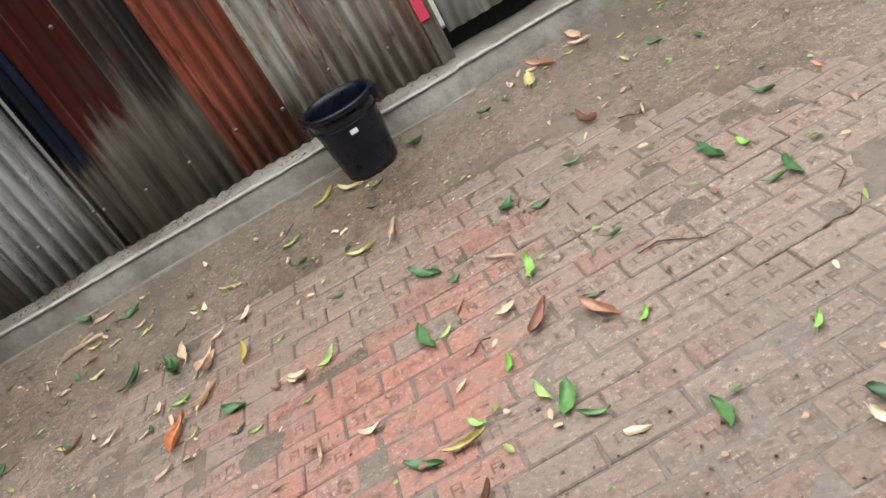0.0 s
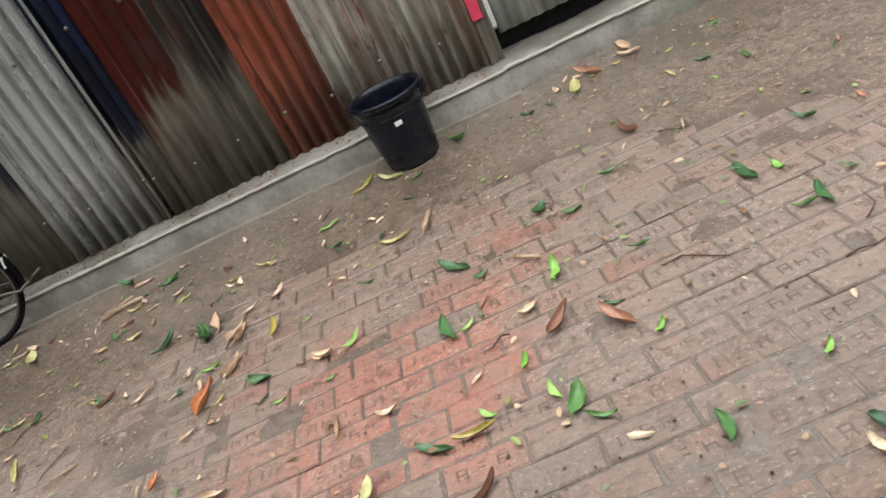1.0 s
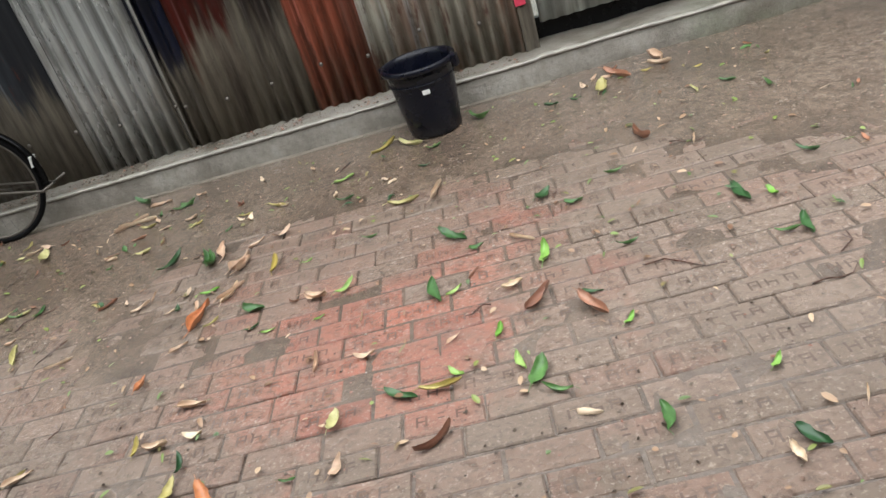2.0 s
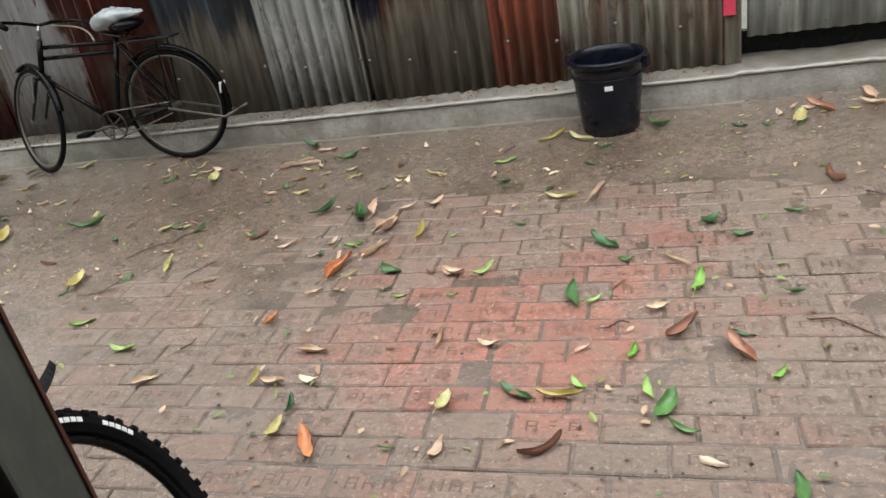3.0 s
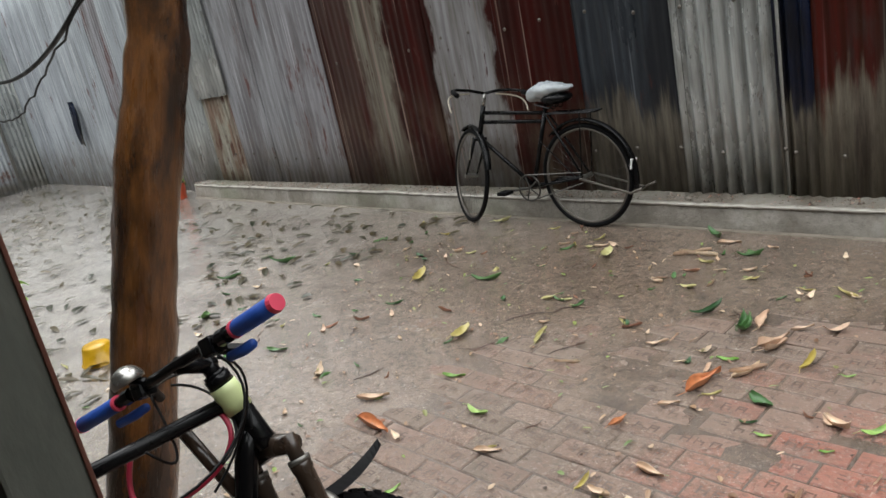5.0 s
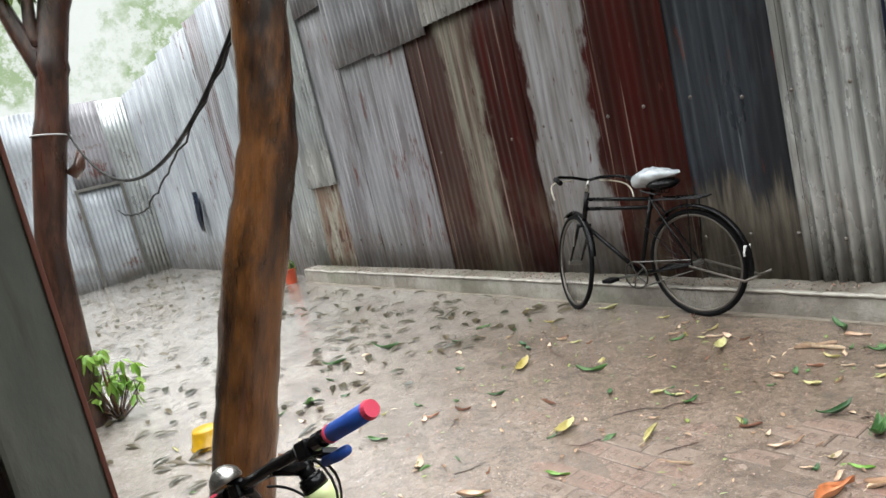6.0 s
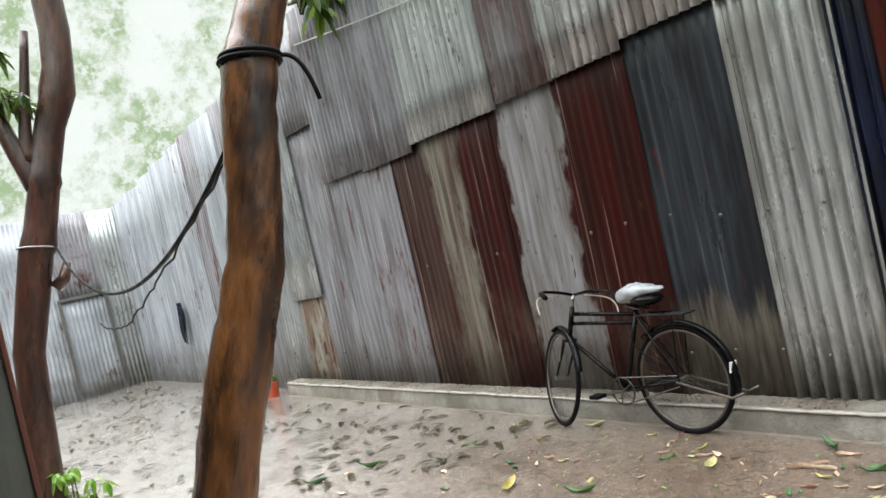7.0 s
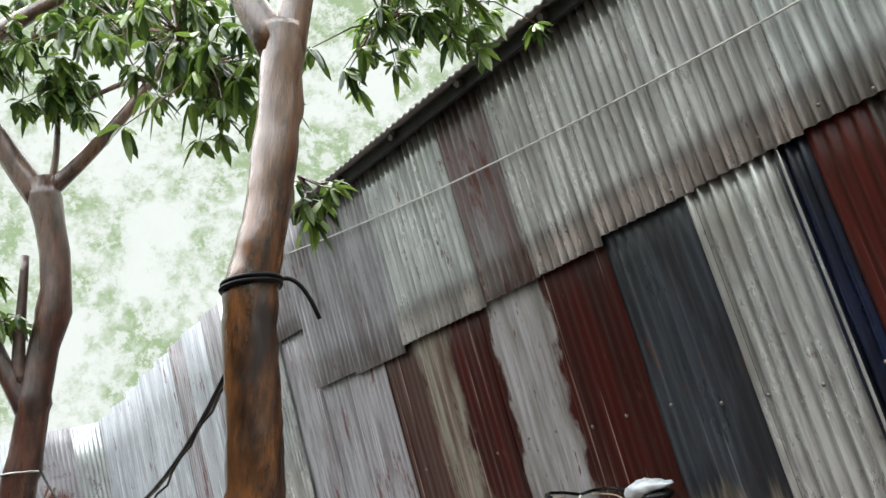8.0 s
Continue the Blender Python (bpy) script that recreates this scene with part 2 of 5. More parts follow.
brick = Mat("worn_brick", 0.45)
def brick_tone(m, pick):
    """Washed red in the middle of the yard, mud-stained grey-brown round it."""
    red = m.ramp(pick, (0.0, (0.30, 0.12, 0.085)), (0.35, (0.36, 0.145, 0.10)), (0.6, (0.45, 0.15, 0.098)), (0.8, (0.35, 0.155, 0.112)), (1.0, (0.34, 0.20, 0.145)))
    dull = m.ramp(pick, (0.0, (0.19, 0.14, 0.105)), (0.4, (0.245, 0.18, 0.138)), (0.75, (0.25, 0.16, 0.12)), (1.0, (0.215, 0.162, 0.124)))
    gap = m.t.nodes.new("ShaderNodeVectorMath")
    gap.operation = "DISTANCE"
    m.link(m.co, gap.inputs[0])
    gap.inputs[1].default_value = (0.85, 2.95, 0.0)
    wash = m.t.nodes.new("ShaderNodeMath")
    wash.operation = "MULTIPLY_ADD"
    m.link(m.noise((1, 1, 1), 2.4, 6, 0.7, shift=3.1), wash.inputs[0])
    wash.inputs[1].default_value = 1.7
    m.link(gap.outputs["Value"], wash.inputs[2])
    uneven = m.t.nodes.new("ShaderNodeMath")
    uneven.operation = "MULTIPLY_ADD"
    m.link(pick, uneven.inputs[0])
    uneven.inputs[1].default_value = 0.9
    m.link(wash.outputs[0], uneven.inputs[2])
    k = m.mix(m.ramp(m.scaled(uneven.outputs[0], 0.4), (0.54, 0.0), (0.80, 1.0)), red, dull)
    silt_sheen = m.noise((1, 1, 1), 5.0, 8, 0.75, shift=8.3)
    k = m.mix(m.ramp(silt_sheen, (0.48, 0.0), (0.62, 0.6)), k, (0.21, 0.155, 0.12))
    grit = m.noise((1, 1.6, 1), 30, 6, 0.75)
    k = m.mix(m.ramp(grit, (0.49, 0.0), (0.62, 0.55)), k, (0.08, 0.053, 0.04))
    # pale specks: grit, with wet glints painted in by the same noise
    k = m.mix(m.ramp(m.noise((1, 1, 1), 75, 4, 0.7, shift=2), (0.57, 0.0), (0.65, 0.5)), k, (0.52, 0.43, 0.36))
    return k, grit


bc, bf = brick_tone(brick, brick.random())
brick.color(bc)
brick.rough(brick.ramp(brick.noise((1, 1, 1), 3.0, 4, shift=6), (0.38, 0.10), (0.65, 0.42)))
brick.bump(brick.noise((1, 1, 1), 24, 9, 0.80, shift=1), 0.8, 0.012, film=True)
brick.b.inputs["Coat Weight"].default_value = 0.7
brick.b.inputs["Coat Roughness"].default_value = 0.10
BRICK = brick.m
st_ = Mat("stamped_mark_dirt", 0.45)
sc, sg = brick_tone(st_, st_.random())
st_.color(st_.mix(st_.ramp(st_.noise((1, 1, 1), 16, 4, 0.7, shift=5), (0.46, 0.85), (0.70, 0.2)), sc, (0.07, 0.046, 0.035)))
st_.bump(sg, 0.4, 0.006)
STAMP = st_.m

con = Mat("old_concrete", 0.42)
cn = con.noise((1, 1, 1), 2.2, 6, 0.65)
cf = con.noise((1, 1, 1), 35, 5, 0.7, shift=2)
cc = con.mix(con.ramp(cn, (0.35, 0.0), (0.65, 1.0)), (0.14, 0.12, 0.095), (0.36, 0.335, 0.295))
cc = con.mix(con.ramp(con.noise((1, 1, 1.5), 1.1, 4, shift=9), (0.52, 0.0), (0.66, 0.5)), cc, (0.11, 0.13, 0.07))
cc = con.mix(con.ramp(con.noise((1.6, 1, 1.6), 1.6, 7, 0.7, shift=21), (0.46, 0.0), (0.62, 0.6)), cc, (0.095, 0.077, 0.055))
cc = con.mix(con.ramp(cf, (0.5, 0.0), (0.72, 0.5)), cc, (0.10, 0.085, 0.07))
con.color(cc).bump(con.noise((1, 1, 1), 24, 8, 0.75, shift=1), 0.8, 0.016)
CONCRETE = con.m


def bark_mat(name, a, b, c, rough, lean, pale):
    m = Mat(name, rough)
    high = m.height()
    tilt = m.t.nodes.new("ShaderNodeVectorMath")
    tilt.operation = "MULTIPLY_ADD"
    rise = m.t.nodes.new("ShaderNodeCombineXYZ")
    for k in range(3):
        m.link(m.height(), rise.inputs[k])
    m.link(rise.outputs[0], tilt.inputs[0])
    tilt.inputs[1].default_value = (-lean[0], -lean[1], 0)
    m.link(m.co, tilt.inputs[2])
    m.co = tilt.outputs[0]
    long = m.noise((9, 9, 1.1), 1.5, 6, 0.65)
    fine = m.noise((26, 26, 6), 2.0, 6, 0.72, shift=3)
    k = m.mix(m.ramp(long, (0.38, 0.0), (0.62, 1.0)), a, b)
    k = m.mix(m.ramp(m.noise((6, 6, 1.6), 1.6, 6, 0.66, shift=7), (0.42, 0.0), (0.58, 0.9)), k, c)
    k = m.mix(m.ramp(m.noise((3.2, 3.2, 1.3), 1.7, 7, 0.7, shift=19), (0.49, 0.0), (0.60, 0.9)), k, tuple(v * 0.7 for v in b))
    # white sky sheen of the upper stem painted as pale patches; young masks height
    young = m.t.nodes.new("ShaderNodeMapRange")
    young.inputs[1].default_value, young.inputs[2].default_value = pale
    m.link(high, young.inputs[0])
    k = m.mix(m.mix(young.outputs[0], (0.0, 0.0, 0.0), m.ramp(m.noise((5, 5, 2.2), 1.7, 6, 0.6, shift=25), (0.44, 0.0), (0.58, 0.6))), k, (0.22, 0.13, 0.08))
    m.color(m.mix(m.ramp(fine, (0.4, 0.0), (0.7, 0.6)), k, tuple(v * 0.35 for v in a)))
    m.rough(m.ramp(long, (0.35, rough - 0.08), (0.65, rough + 0.25)))
    m.b.inputs["Coat Weight"].default_value = 0.75
    m.b.inputs["Coat Roughness"].default_value = 0.2
    m.bump(fine, 0.6, 0.010)
    return m.m


BARK = bark_mat("wet_brown_bark", (0.055, 0.021, 0.008), (0.011, 0.006, 0.004), (0.20, 0.078, 0.020), 0.2, (0.115, 0.27), pale=(1.95, 2.4))
BARK_DARK = bark_mat("wet_red_brown_bark", (0.085, 0.028, 0.016), (0.022, 0.010, 0.008), (0.11, 0.048, 0.030), 0.3, (0.03, 0.19), pale=(3.5, 4.2))
CUTWOOD = plain("fresh_cut_wood", (0.45, 0.18, 0.06), 0.4)


def leaf_mat(name, a, b, rough=0.35):
    m = Mat(name, rough)
    k = m.mix(m.island(), a, b)
    m.color(m.mix(m.ramp(m.noise((1, 1, 1), 40, 3), (0.4, 0.0), (0.7, 0.4)), k, tuple(v * 0.6 for v in a)))
    thin = m.t.nodes.new("ShaderNodeBsdfTranslucent")
    m.link(k, thin.inputs[0])
    blend = m.t.nodes.new("ShaderNodeMixShader")
    blend.inputs[0].default_value = 0.35
    m.link(m.b.outputs[0], blend.inputs[1])
    m.link(thin.outputs[0], blend.inputs[2])
    m.link(blend.outputs[0], m.t.nodes["Material Output"].inputs[0])
    return m.m


LEAF_CROWN = leaf_mat("mango_leaf_green", (0.014, 0.046, 0.014), (0.20, 0.30, 0.055))
LEAF_YOUNG = leaf_mat("young_leaf_green", (0.17, 0.36, 0.05), (0.34, 0.52, 0.10))


def fallen_mat(name, a, b):
    m = Mat(name, 0.4)
    k = m.mix(m.random(), a, b)
    m.color(m.mix(m.ramp(m.noise((1, 1, 1), 45, 4, shift=2), (0.45, 0.0), (0.7, 0.5)), k, tuple(v * 0.45 for v in a)))
    return m.m


FALLEN = {
    "pale": fallen_mat("dry_pale_leaf", (0.58, 0.40, 0.28), (0.74, 0.60, 0.43)),
    "green": fallen_mat("fallen_green_leaf", (0.02, 0.075, 0.025), (0.10, 0.22, 0.06)),
    "fresh": fallen_mat("fallen_fresh_leaf", (0.16, 0.36, 0.05), (0.36, 0.50, 0.16)),
    "tan": fallen_mat("dry_tan_leaf", (0.56, 0.22, 0.09), (0.66, 0.33, 0.17)),
    "brown": fallen_mat("dry_brown_leaf", (0.24, 0.11, 0.07), (0.52, 0.27, 0.17)),
    "yellow": fallen_mat("fallen_yellow_leaf", (0.42, 0.33, 0.08), (0.52, 0.50, 0.25)),
}
FALLEN_FAR = leaf_mat("scattered_leaf_litter", (0.02, 0.028, 0.012), (0.13, 0.10, 0.055), 0.3)

BLACK = plain("black_enamel", (0.0045, 0.0045, 0.005), 0.22, spec=0.16)
RUBBER = plain("black_rubber", (0.004, 0.004, 0.0045), 0.6, spec=0.1)
CHROME = plain("dull_chrome", (0.34, 0.33, 0.31), 0.3, 0.9)
SPOKE = plain("tarnished_spoke", (0.07, 0.066, 0.06), 0.4, 0.7)
OLDSTEEL = plain("rusty_dull_steel", (0.13, 0.115, 0.10), 0.45, 0.6)
STEEL = plain("worn_steel", (0.2, 0.19, 0.175), 0.4, 0.8)
BUCKET = plain("black_plastic", (0.004, 0.005, 0.011), 0.28, spec=0.3)
WHITE = plain("white_paint", (0.75, 0.75, 0.73), 0.4)
BLUEGRIP = plain("blue_foam", (0.012, 0.07, 0.36), 0.6)
REDCAP = plain("pink_red_rubber", (0.62, 0.05, 0.10), 0.5)
GUNMETAL = plain("brown_black_paint", (0.034, 0.022, 0.015), 0.22, 0.0, 0.45, 30, spec=0.5)
CREAM = plain("worn_pale_metal", (0.50, 0.45, 0.36), 0.35)
TAPE = plain("pale_green_tape", (0.55, 0.62, 0.30), 0.5)
WORNSTEEL = plain("worn_tan_paint", (0.40, 0.20, 0.11), 0.4)
REDHOSE = plain("red_hose", (0.36, 0.02, 0.05), 0.4)
ORANGE = plain("orange_plastic", (0.62, 0.09, 0.03), 0.45)
YELLOW = plain("yellow_plastic", (0.58, 0.33, 0.012), 0.35)
SEATBAG = plain("silver_grey_saddle_cover", (0.40, 0.43, 0.45), 0.22, 0.1, 0.5, 12)
post = Mat("grey_green_paint", 0.4)
pk = post.mix(post.ramp(post.noise((1, 1, 0.35), 9, 6, 0.65), (0.38, 0.0), (0.62, 1.0)), (0.075, 0.085, 0.075), (0.15, 0.16, 0.14))
pk = post.mix(post.ramp(post.noise((1, 1, 0.12), 28, 5, 0.7, shift=4), (0.52, 0.0), (0.66, 0.6)), pk, (0.05, 0.045, 0.035))
pk = post.mix(post.ramp(post.noise((1, 1, 0.5), 13, 5, 0.7, shift=9), (0.62, 0.0), (0.70, 0.8)), pk, (0.30, 0.29, 0.26))
post.color(pk).bump(post.noise((1, 1, 0.4), 60, 5, 0.7, shift=2), 0.25, 0.003)
POSTGREY = post.m
RUSTEDGE = plain("rusted_edge", (0.13, 0.045, 0.03), 0.55)
MAROON = plain("dark_maroon_paint", (0.022, 0.006, 0.006), 0.5, 0.0, 0.4, 7)
OLDTIN = plain("old_grey_tin", (0.085, 0.078, 0.072), 0.5, 0.0, 0.5, 4)
EAVE_SHADE = plain("eave_shade_black", (0.012, 0.011, 0.010), 0.6, spec=0.2)
TIMBER = plain("dark_wet_timber", (0.03, 0.024, 0.02), 0.55)
# kept dark so the unseen house throws little light back
HOUSE_DARK = plain("dark_unseen_house", (0.10, 0.085, 0.07), 0.7, 0.0, 0.3, 3)
CABLE = plain("black_cable", (0.004, 0.004, 0.0045), 0.5, spec=0.15)
WIRE = plain("grey_wire", (0.42, 0.42, 0.40), 0.5, 0.4)

# ---------------------------------------------------------------- mesh helpers


def part(name, bm, mat, parent=None, label="", smooth=False):
    """Links a bmesh as one mesh object under a thing or part."""
    me = bpy.data.meshes.new(name)
    bm.to_mesh(me)
    bm.free()
    for m in (mat if isinstance(mat, (list, tuple)) else [mat]):
        me.materials.append(m)
    if smooth:
        me.polygons.foreach_set("use_smooth", [True] * len(me.polygons))
    ob = new(name, me)
    if parent:
        ob.parent = parent
    if label:
        tagged(ob, label)
    return ob


def thing(name, label, category, m=None, group="", kind=""):
    ob = new(name)
    if m is not None:
        ob.matrix_basis = m
    return tagged(ob, label, category, group, kind)


def box(bm, lo, hi, bevel=0.0, turn=None):
    lo, hi = Vector(lo), Vector(hi)
    made = bmesh.ops.create_cube(bm, size=1.0)["verts"]
    c, s = (lo + hi) / 2, hi - lo
    for v in made:
        v.co = Vector((v.co.x * s.x, v.co.y * s.y, v.co.z * s.z))
        if turn:
            v.co = turn.to_3x3() @ v.co
        v.co += c
    if bevel:
        edges = {e for v in made for e in v.link_edges}
        bmesh.ops.bevel(bm, geom=list(edges), offset=bevel, segments=2, affect="EDGES", profile=0.6)
    return bm


def tube(bm, pts, radii, sides=10, caps=True, closed=False):
    """A round tube along points; one radius or one for each point."""
    pts = [Vector(p) for p in pts]
    n = len(pts)
    if not isinstance(radii, (list, tuple)):
        radii = [radii] * n
    rings, up = [], None
    for i, p in enumerate(pts):
        if closed:
            d = (pts[(i + 1) % n] - pts[i - 1]).normalized()
        else:
            d = (pts[min(i + 1, n - 1)] - pts[max(i - 1, 0)]).normalized()
        if up is None:
            up = Vector((0, 0, 1)) if abs(d.z) < 0.9 else Vector((0, 1, 0))
        a = d.cross(up).normalized()
        b = a.cross(d).normalized()
        up = b
        rings.append([bm.verts.new(p + radii[i] * (math.cos(k * math.tau / sides) * a + math.sin(k * math.tau / sides) * b)) for k in range(sides)])
    for i in range(n if closed else n - 1):
        r, q = rings[i], rings[(i + 1) % n]
        for k in range(sides):
            bm.faces.new((r[k], r[(k + 1) % sides], q[(k + 1) % sides], q[k]))
    if caps and not closed:
        bm.faces.new(rings[0][::-1])
        bm.faces.new(rings[-1])
    return bm


def ring(bm, centre, radius, minor, axis="y", n=48, sides=8, start=0.0, end=math.tau):
    """A torus, or an arc of one, in the plane across the axis."""
    full = end - start > math.tau - 1e-3
    pts = []
    for i in range(n if full else n + 1):
        a = start + (end - start) * i / n
        pts.append(Vector(centre) + radius * Vector((math.cos(a), 0, math.sin(a))))
    return tube(bm, pts, minor, sides, closed=full)


def lathe(bm, profile, n=32):
    rings = [[bm.verts.new((r * math.cos(k * math.tau / n), r * math.sin(k * math.tau / n), z)) for k in range(n)] for r, z in profile]
    for r, q in zip(rings, rings[1:]):
        for k in range(n):
            bm.faces.new((r[k], r[(k + 1) % n], q[(k + 1) % n], q[k]))
    return rings


def bezier(a, b, c, d, n=14):
    a, b, c, d = (Vector(v) for v in (a, b, c, d))
    out = []
    for i in range(n + 1):
        t = i / n
        out.append((1 - t) ** 3 * a + 3 * (1 - t) ** 2 * t * b + 3 * (1 - t) * t * t * c + t ** 3 * d)
    return out


def BM():
    return bmesh.new()


# ---------------------------------------------------------------- ground, bricks, kerb
def brick_zone(x, y):
    """1 where the paving is washed clean, 0 where mud lies over it."""
    e = ((x - 0.95) / 2.3) ** 2 + ((y - 2.75) / 1.45) ** 2
    n = noise.noise((x * 1.3, y * 1.3, 4.2)) * 0.55 + noise.noise((x * 3.7, y * 3.7, 1.7)) * 0.25
    return max(0.0, min(1.0, (1.25 - e + n) / 0.7))


def ground_z(x, y):
    z = 0.006 - 0.0125 * brick_zone(x, y)
    return z + 0.005 * noise.noise((x * 2.3, y * 2.6, 7.3)) + 0.0045 * noise.noise((x * 5, y * 5, 0.3)) + 0.003 * noise.noise((x * 13, y * 13, 2.3))


def steps(near, far, lo, hi, d):
    out = list(np.arange(lo, hi + 1e-6, d))
    k, e = d, hi
    while e < far:
        k *= 1.35
        e += k
        out.append(e)
    k, e = d, lo
    while e > near:
        k *= 1.35
        e -= k
        out.insert(0, e)
    return out


def make_ground():
    xs, ys = steps(-400, 400, -4.0, 4.0, 0.06), steps(-400, 400, 1.0, 5.0, 0.05)
    verts = [(x, y, ground_z(x, y) if abs(x) < 30 and abs(y) < 30 else 0.0) for y in ys for x in xs]
    w = len(xs)
    faces = [(j * w + i, j * w + i + 1, (j + 1) * w + i + 1, (j + 1) * w + i) for j in range(len(ys) - 1) for i in range(w - 1)]
    me = bpy.data.meshes.new("ground")
    me.from_pydata(verts, [], faces)
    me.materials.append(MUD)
    me.polygons.foreach_set("use_smooth", [True] * len(me.polygons))
    return tagged(new("ground", me), "wet muddy yard ground with puddled sheen, paler sheen painted far off", "ground", kind="structure")


make_ground()


KERB_START = -7.25


def make_kerb():
    bm = BM()
    prev = None
    x = KERB_START
    while x < 5.5:
        back = 5.62 if x > 1.69 else 5.36
        front = 5.0 + 0.008 * noise.noise((x * 2.1, 0, 5)) + 0.006 * noise.noise((x * 18, 0, 5)) + (0.03 if x > 1.72 else 0.0)
        top = 0.155 + 0.009 * noise.noise((x * 3.0, 2, 7)) + 0.008 * noise.noise((x * 16, 2, 7))
        row = [bm.verts.new(p) for p in ((x, front - 0.012, -0.05), (x, front, top - 0.02), (x, front + 0.018, top - 0.002),
                                         (x, front + 0.10, top + 0.003 * noise.noise((x * 9, 1, 1))), (x, back, top), (x, back, -0.05))]
        if prev:
            for a in range(5):
                bm.faces.new((prev[a], row[a], row[a + 1], prev[a + 1]))
        else:
            bm.faces.new(row)
        prev = row
        x += 0.03
    bm.faces.new(prev[::-1])
    bmesh.ops.recalc_face_normals(bm, faces=bm.faces[:])
    return tagged(part("kerb", bm, CONCRETE, smooth=True), "low weathered concrete plinth kerb with moss stains", "kerb", kind="structure")


make_kerb()

LIP = plain("muddy_mortar", (0.21, 0.18, 0.145), 0.4, 0.0, 0.45, 9)
# the kerb edge's wet highlight, put in as a pale raised strip
EDGE_SHEEN = plain("kerb_edge_sheen", (0.36, 0.335, 0.295), 0.35, 0.0, 0.5, 14)
bm = BM()
prev, x = None, KERB_START + 0.02
while x < 5.3:
    f = 4.993 + 0.008 * noise.noise((x * 2.1, 0, 5)) + (0.03 if x > 1.72 else 0.0) + 0.004 * noise.noise((x * 23, 4, 1))
    back = f + 0.034 + 0.018 * noise.noise((x * 4.3, 2, 2)) + 0.012 * noise.noise((x * 17, 1, 2))
    top = 0.157 + 0.009 * noise.noise((x * 3.7, 1, 1)) + 0.005 * noise.noise((x * 19, 1, 1))
    row = [bm.verts.new(p) for p in ((x, f, 0.140 + 0.006 * noise.noise((x * 11, 3, 3))), (x, f, top - 0.006), (x, f + 0.007, top), (x, back, top - 0.001), (x, back, 0.140))]
    if prev:
        for a in range(5):
            bm.faces.new((prev[a], row[a], row[(a + 1) % 5], prev[(a + 1) % 5]))
    else:
        bm.faces.new(row)
    prev = row
    x += 0.025
bm.faces.new(prev[::-1])
bmesh.ops.recalc_face_normals(bm, faces=bm.faces[:])
tagged(part("kerb_nosing", bm, EDGE_SHEEN, smooth=True), "pale strip painting the wet highlight along the kerb edge", "kerb nosing", kind="structure")
# thin lip of mortar along the foot of the kerb
bm = BM()
for k in range(57):
    x0 = -7.2 + k * 0.157
    box(bm, (x0, 4.955 + 0.015 * noise.noise((x0, 1, 1)), -0.02), (x0 + 0.155, 5.0, 0.012 + 0.006 * noise.noise((x0 * 3, 1, 1))), 0.004)
tagged(part("mortar_lip", bm, LIP), "rough mortar strip at the foot of the kerb", "mortar strip", kind="structure")


# ---------------------------------------------------------------- corrugated iron walls
def corrugated(name, x0, x1, z0, z1, mat, parent, y=5.2, pitch=0.076, amp=0.009, along="x", tilt=0.0, bottom=0.0):
    """One sheet of corrugated iron, two skins thick, with an uneven cut lower edge."""
    n = max(8, int((x1 - x0) / pitch * 8))
    rows = 5
    bm = BM()
    skins = []
    for back in (0.0, 0.0025):
        grid = []
        for j in range(rows + 1):
            f = j / rows
            line = []
            for i in range(n + 1):
                x = x0 + (x1 - x0) * i / n
                z = z0 + (z1 - z0) * f
                if j == 0:
                    z += bottom * (x - x0) + 0.004 * noise.noise((x * 7, z0, 3))
                d = y + amp * math.sin(x / pitch * math.tau) + back + tilt * (z - z0) + 0.012 * noise.noise((x * 0.9, z * 0.8, y))
                line.append(bm.verts.new((x, d, z) if along == "x" else (d, x, z)))
            grid.append(line)
        skins.append(grid)
    for g in skins:
        for j in range(rows):
            for i in range(n):
                bm.faces.new((g[j][i], g[j][i + 1], g[j + 1][i + 1], g[j + 1][i]))
    a, b = skins
    for i in range(n):
        bm.faces.new((a[0][i], b[0][i], b[0][i + 1], a[0][i + 1]))
        bm.faces.new((a[-1][i], a[-1][i + 1], b[-1][i + 1], b[-1][i]))
    for j in range(rows):
        bm.faces.new((a[j][0], a[j + 1][0], b[j + 1][0], b[j][0]))
        bm.faces.new((a[j][-1], b[j][-1], b[j + 1][-1], a[j + 1][-1]))
    bmesh.ops.recalc_face_normals(bm, faces=bm.faces[:])
    return part(name, bm, mat, parent, smooth=True)


wall_north = thing("wall_north", "patchwork wall of rusty and galvanised corrugated iron sheets", "wall", kind="structure")
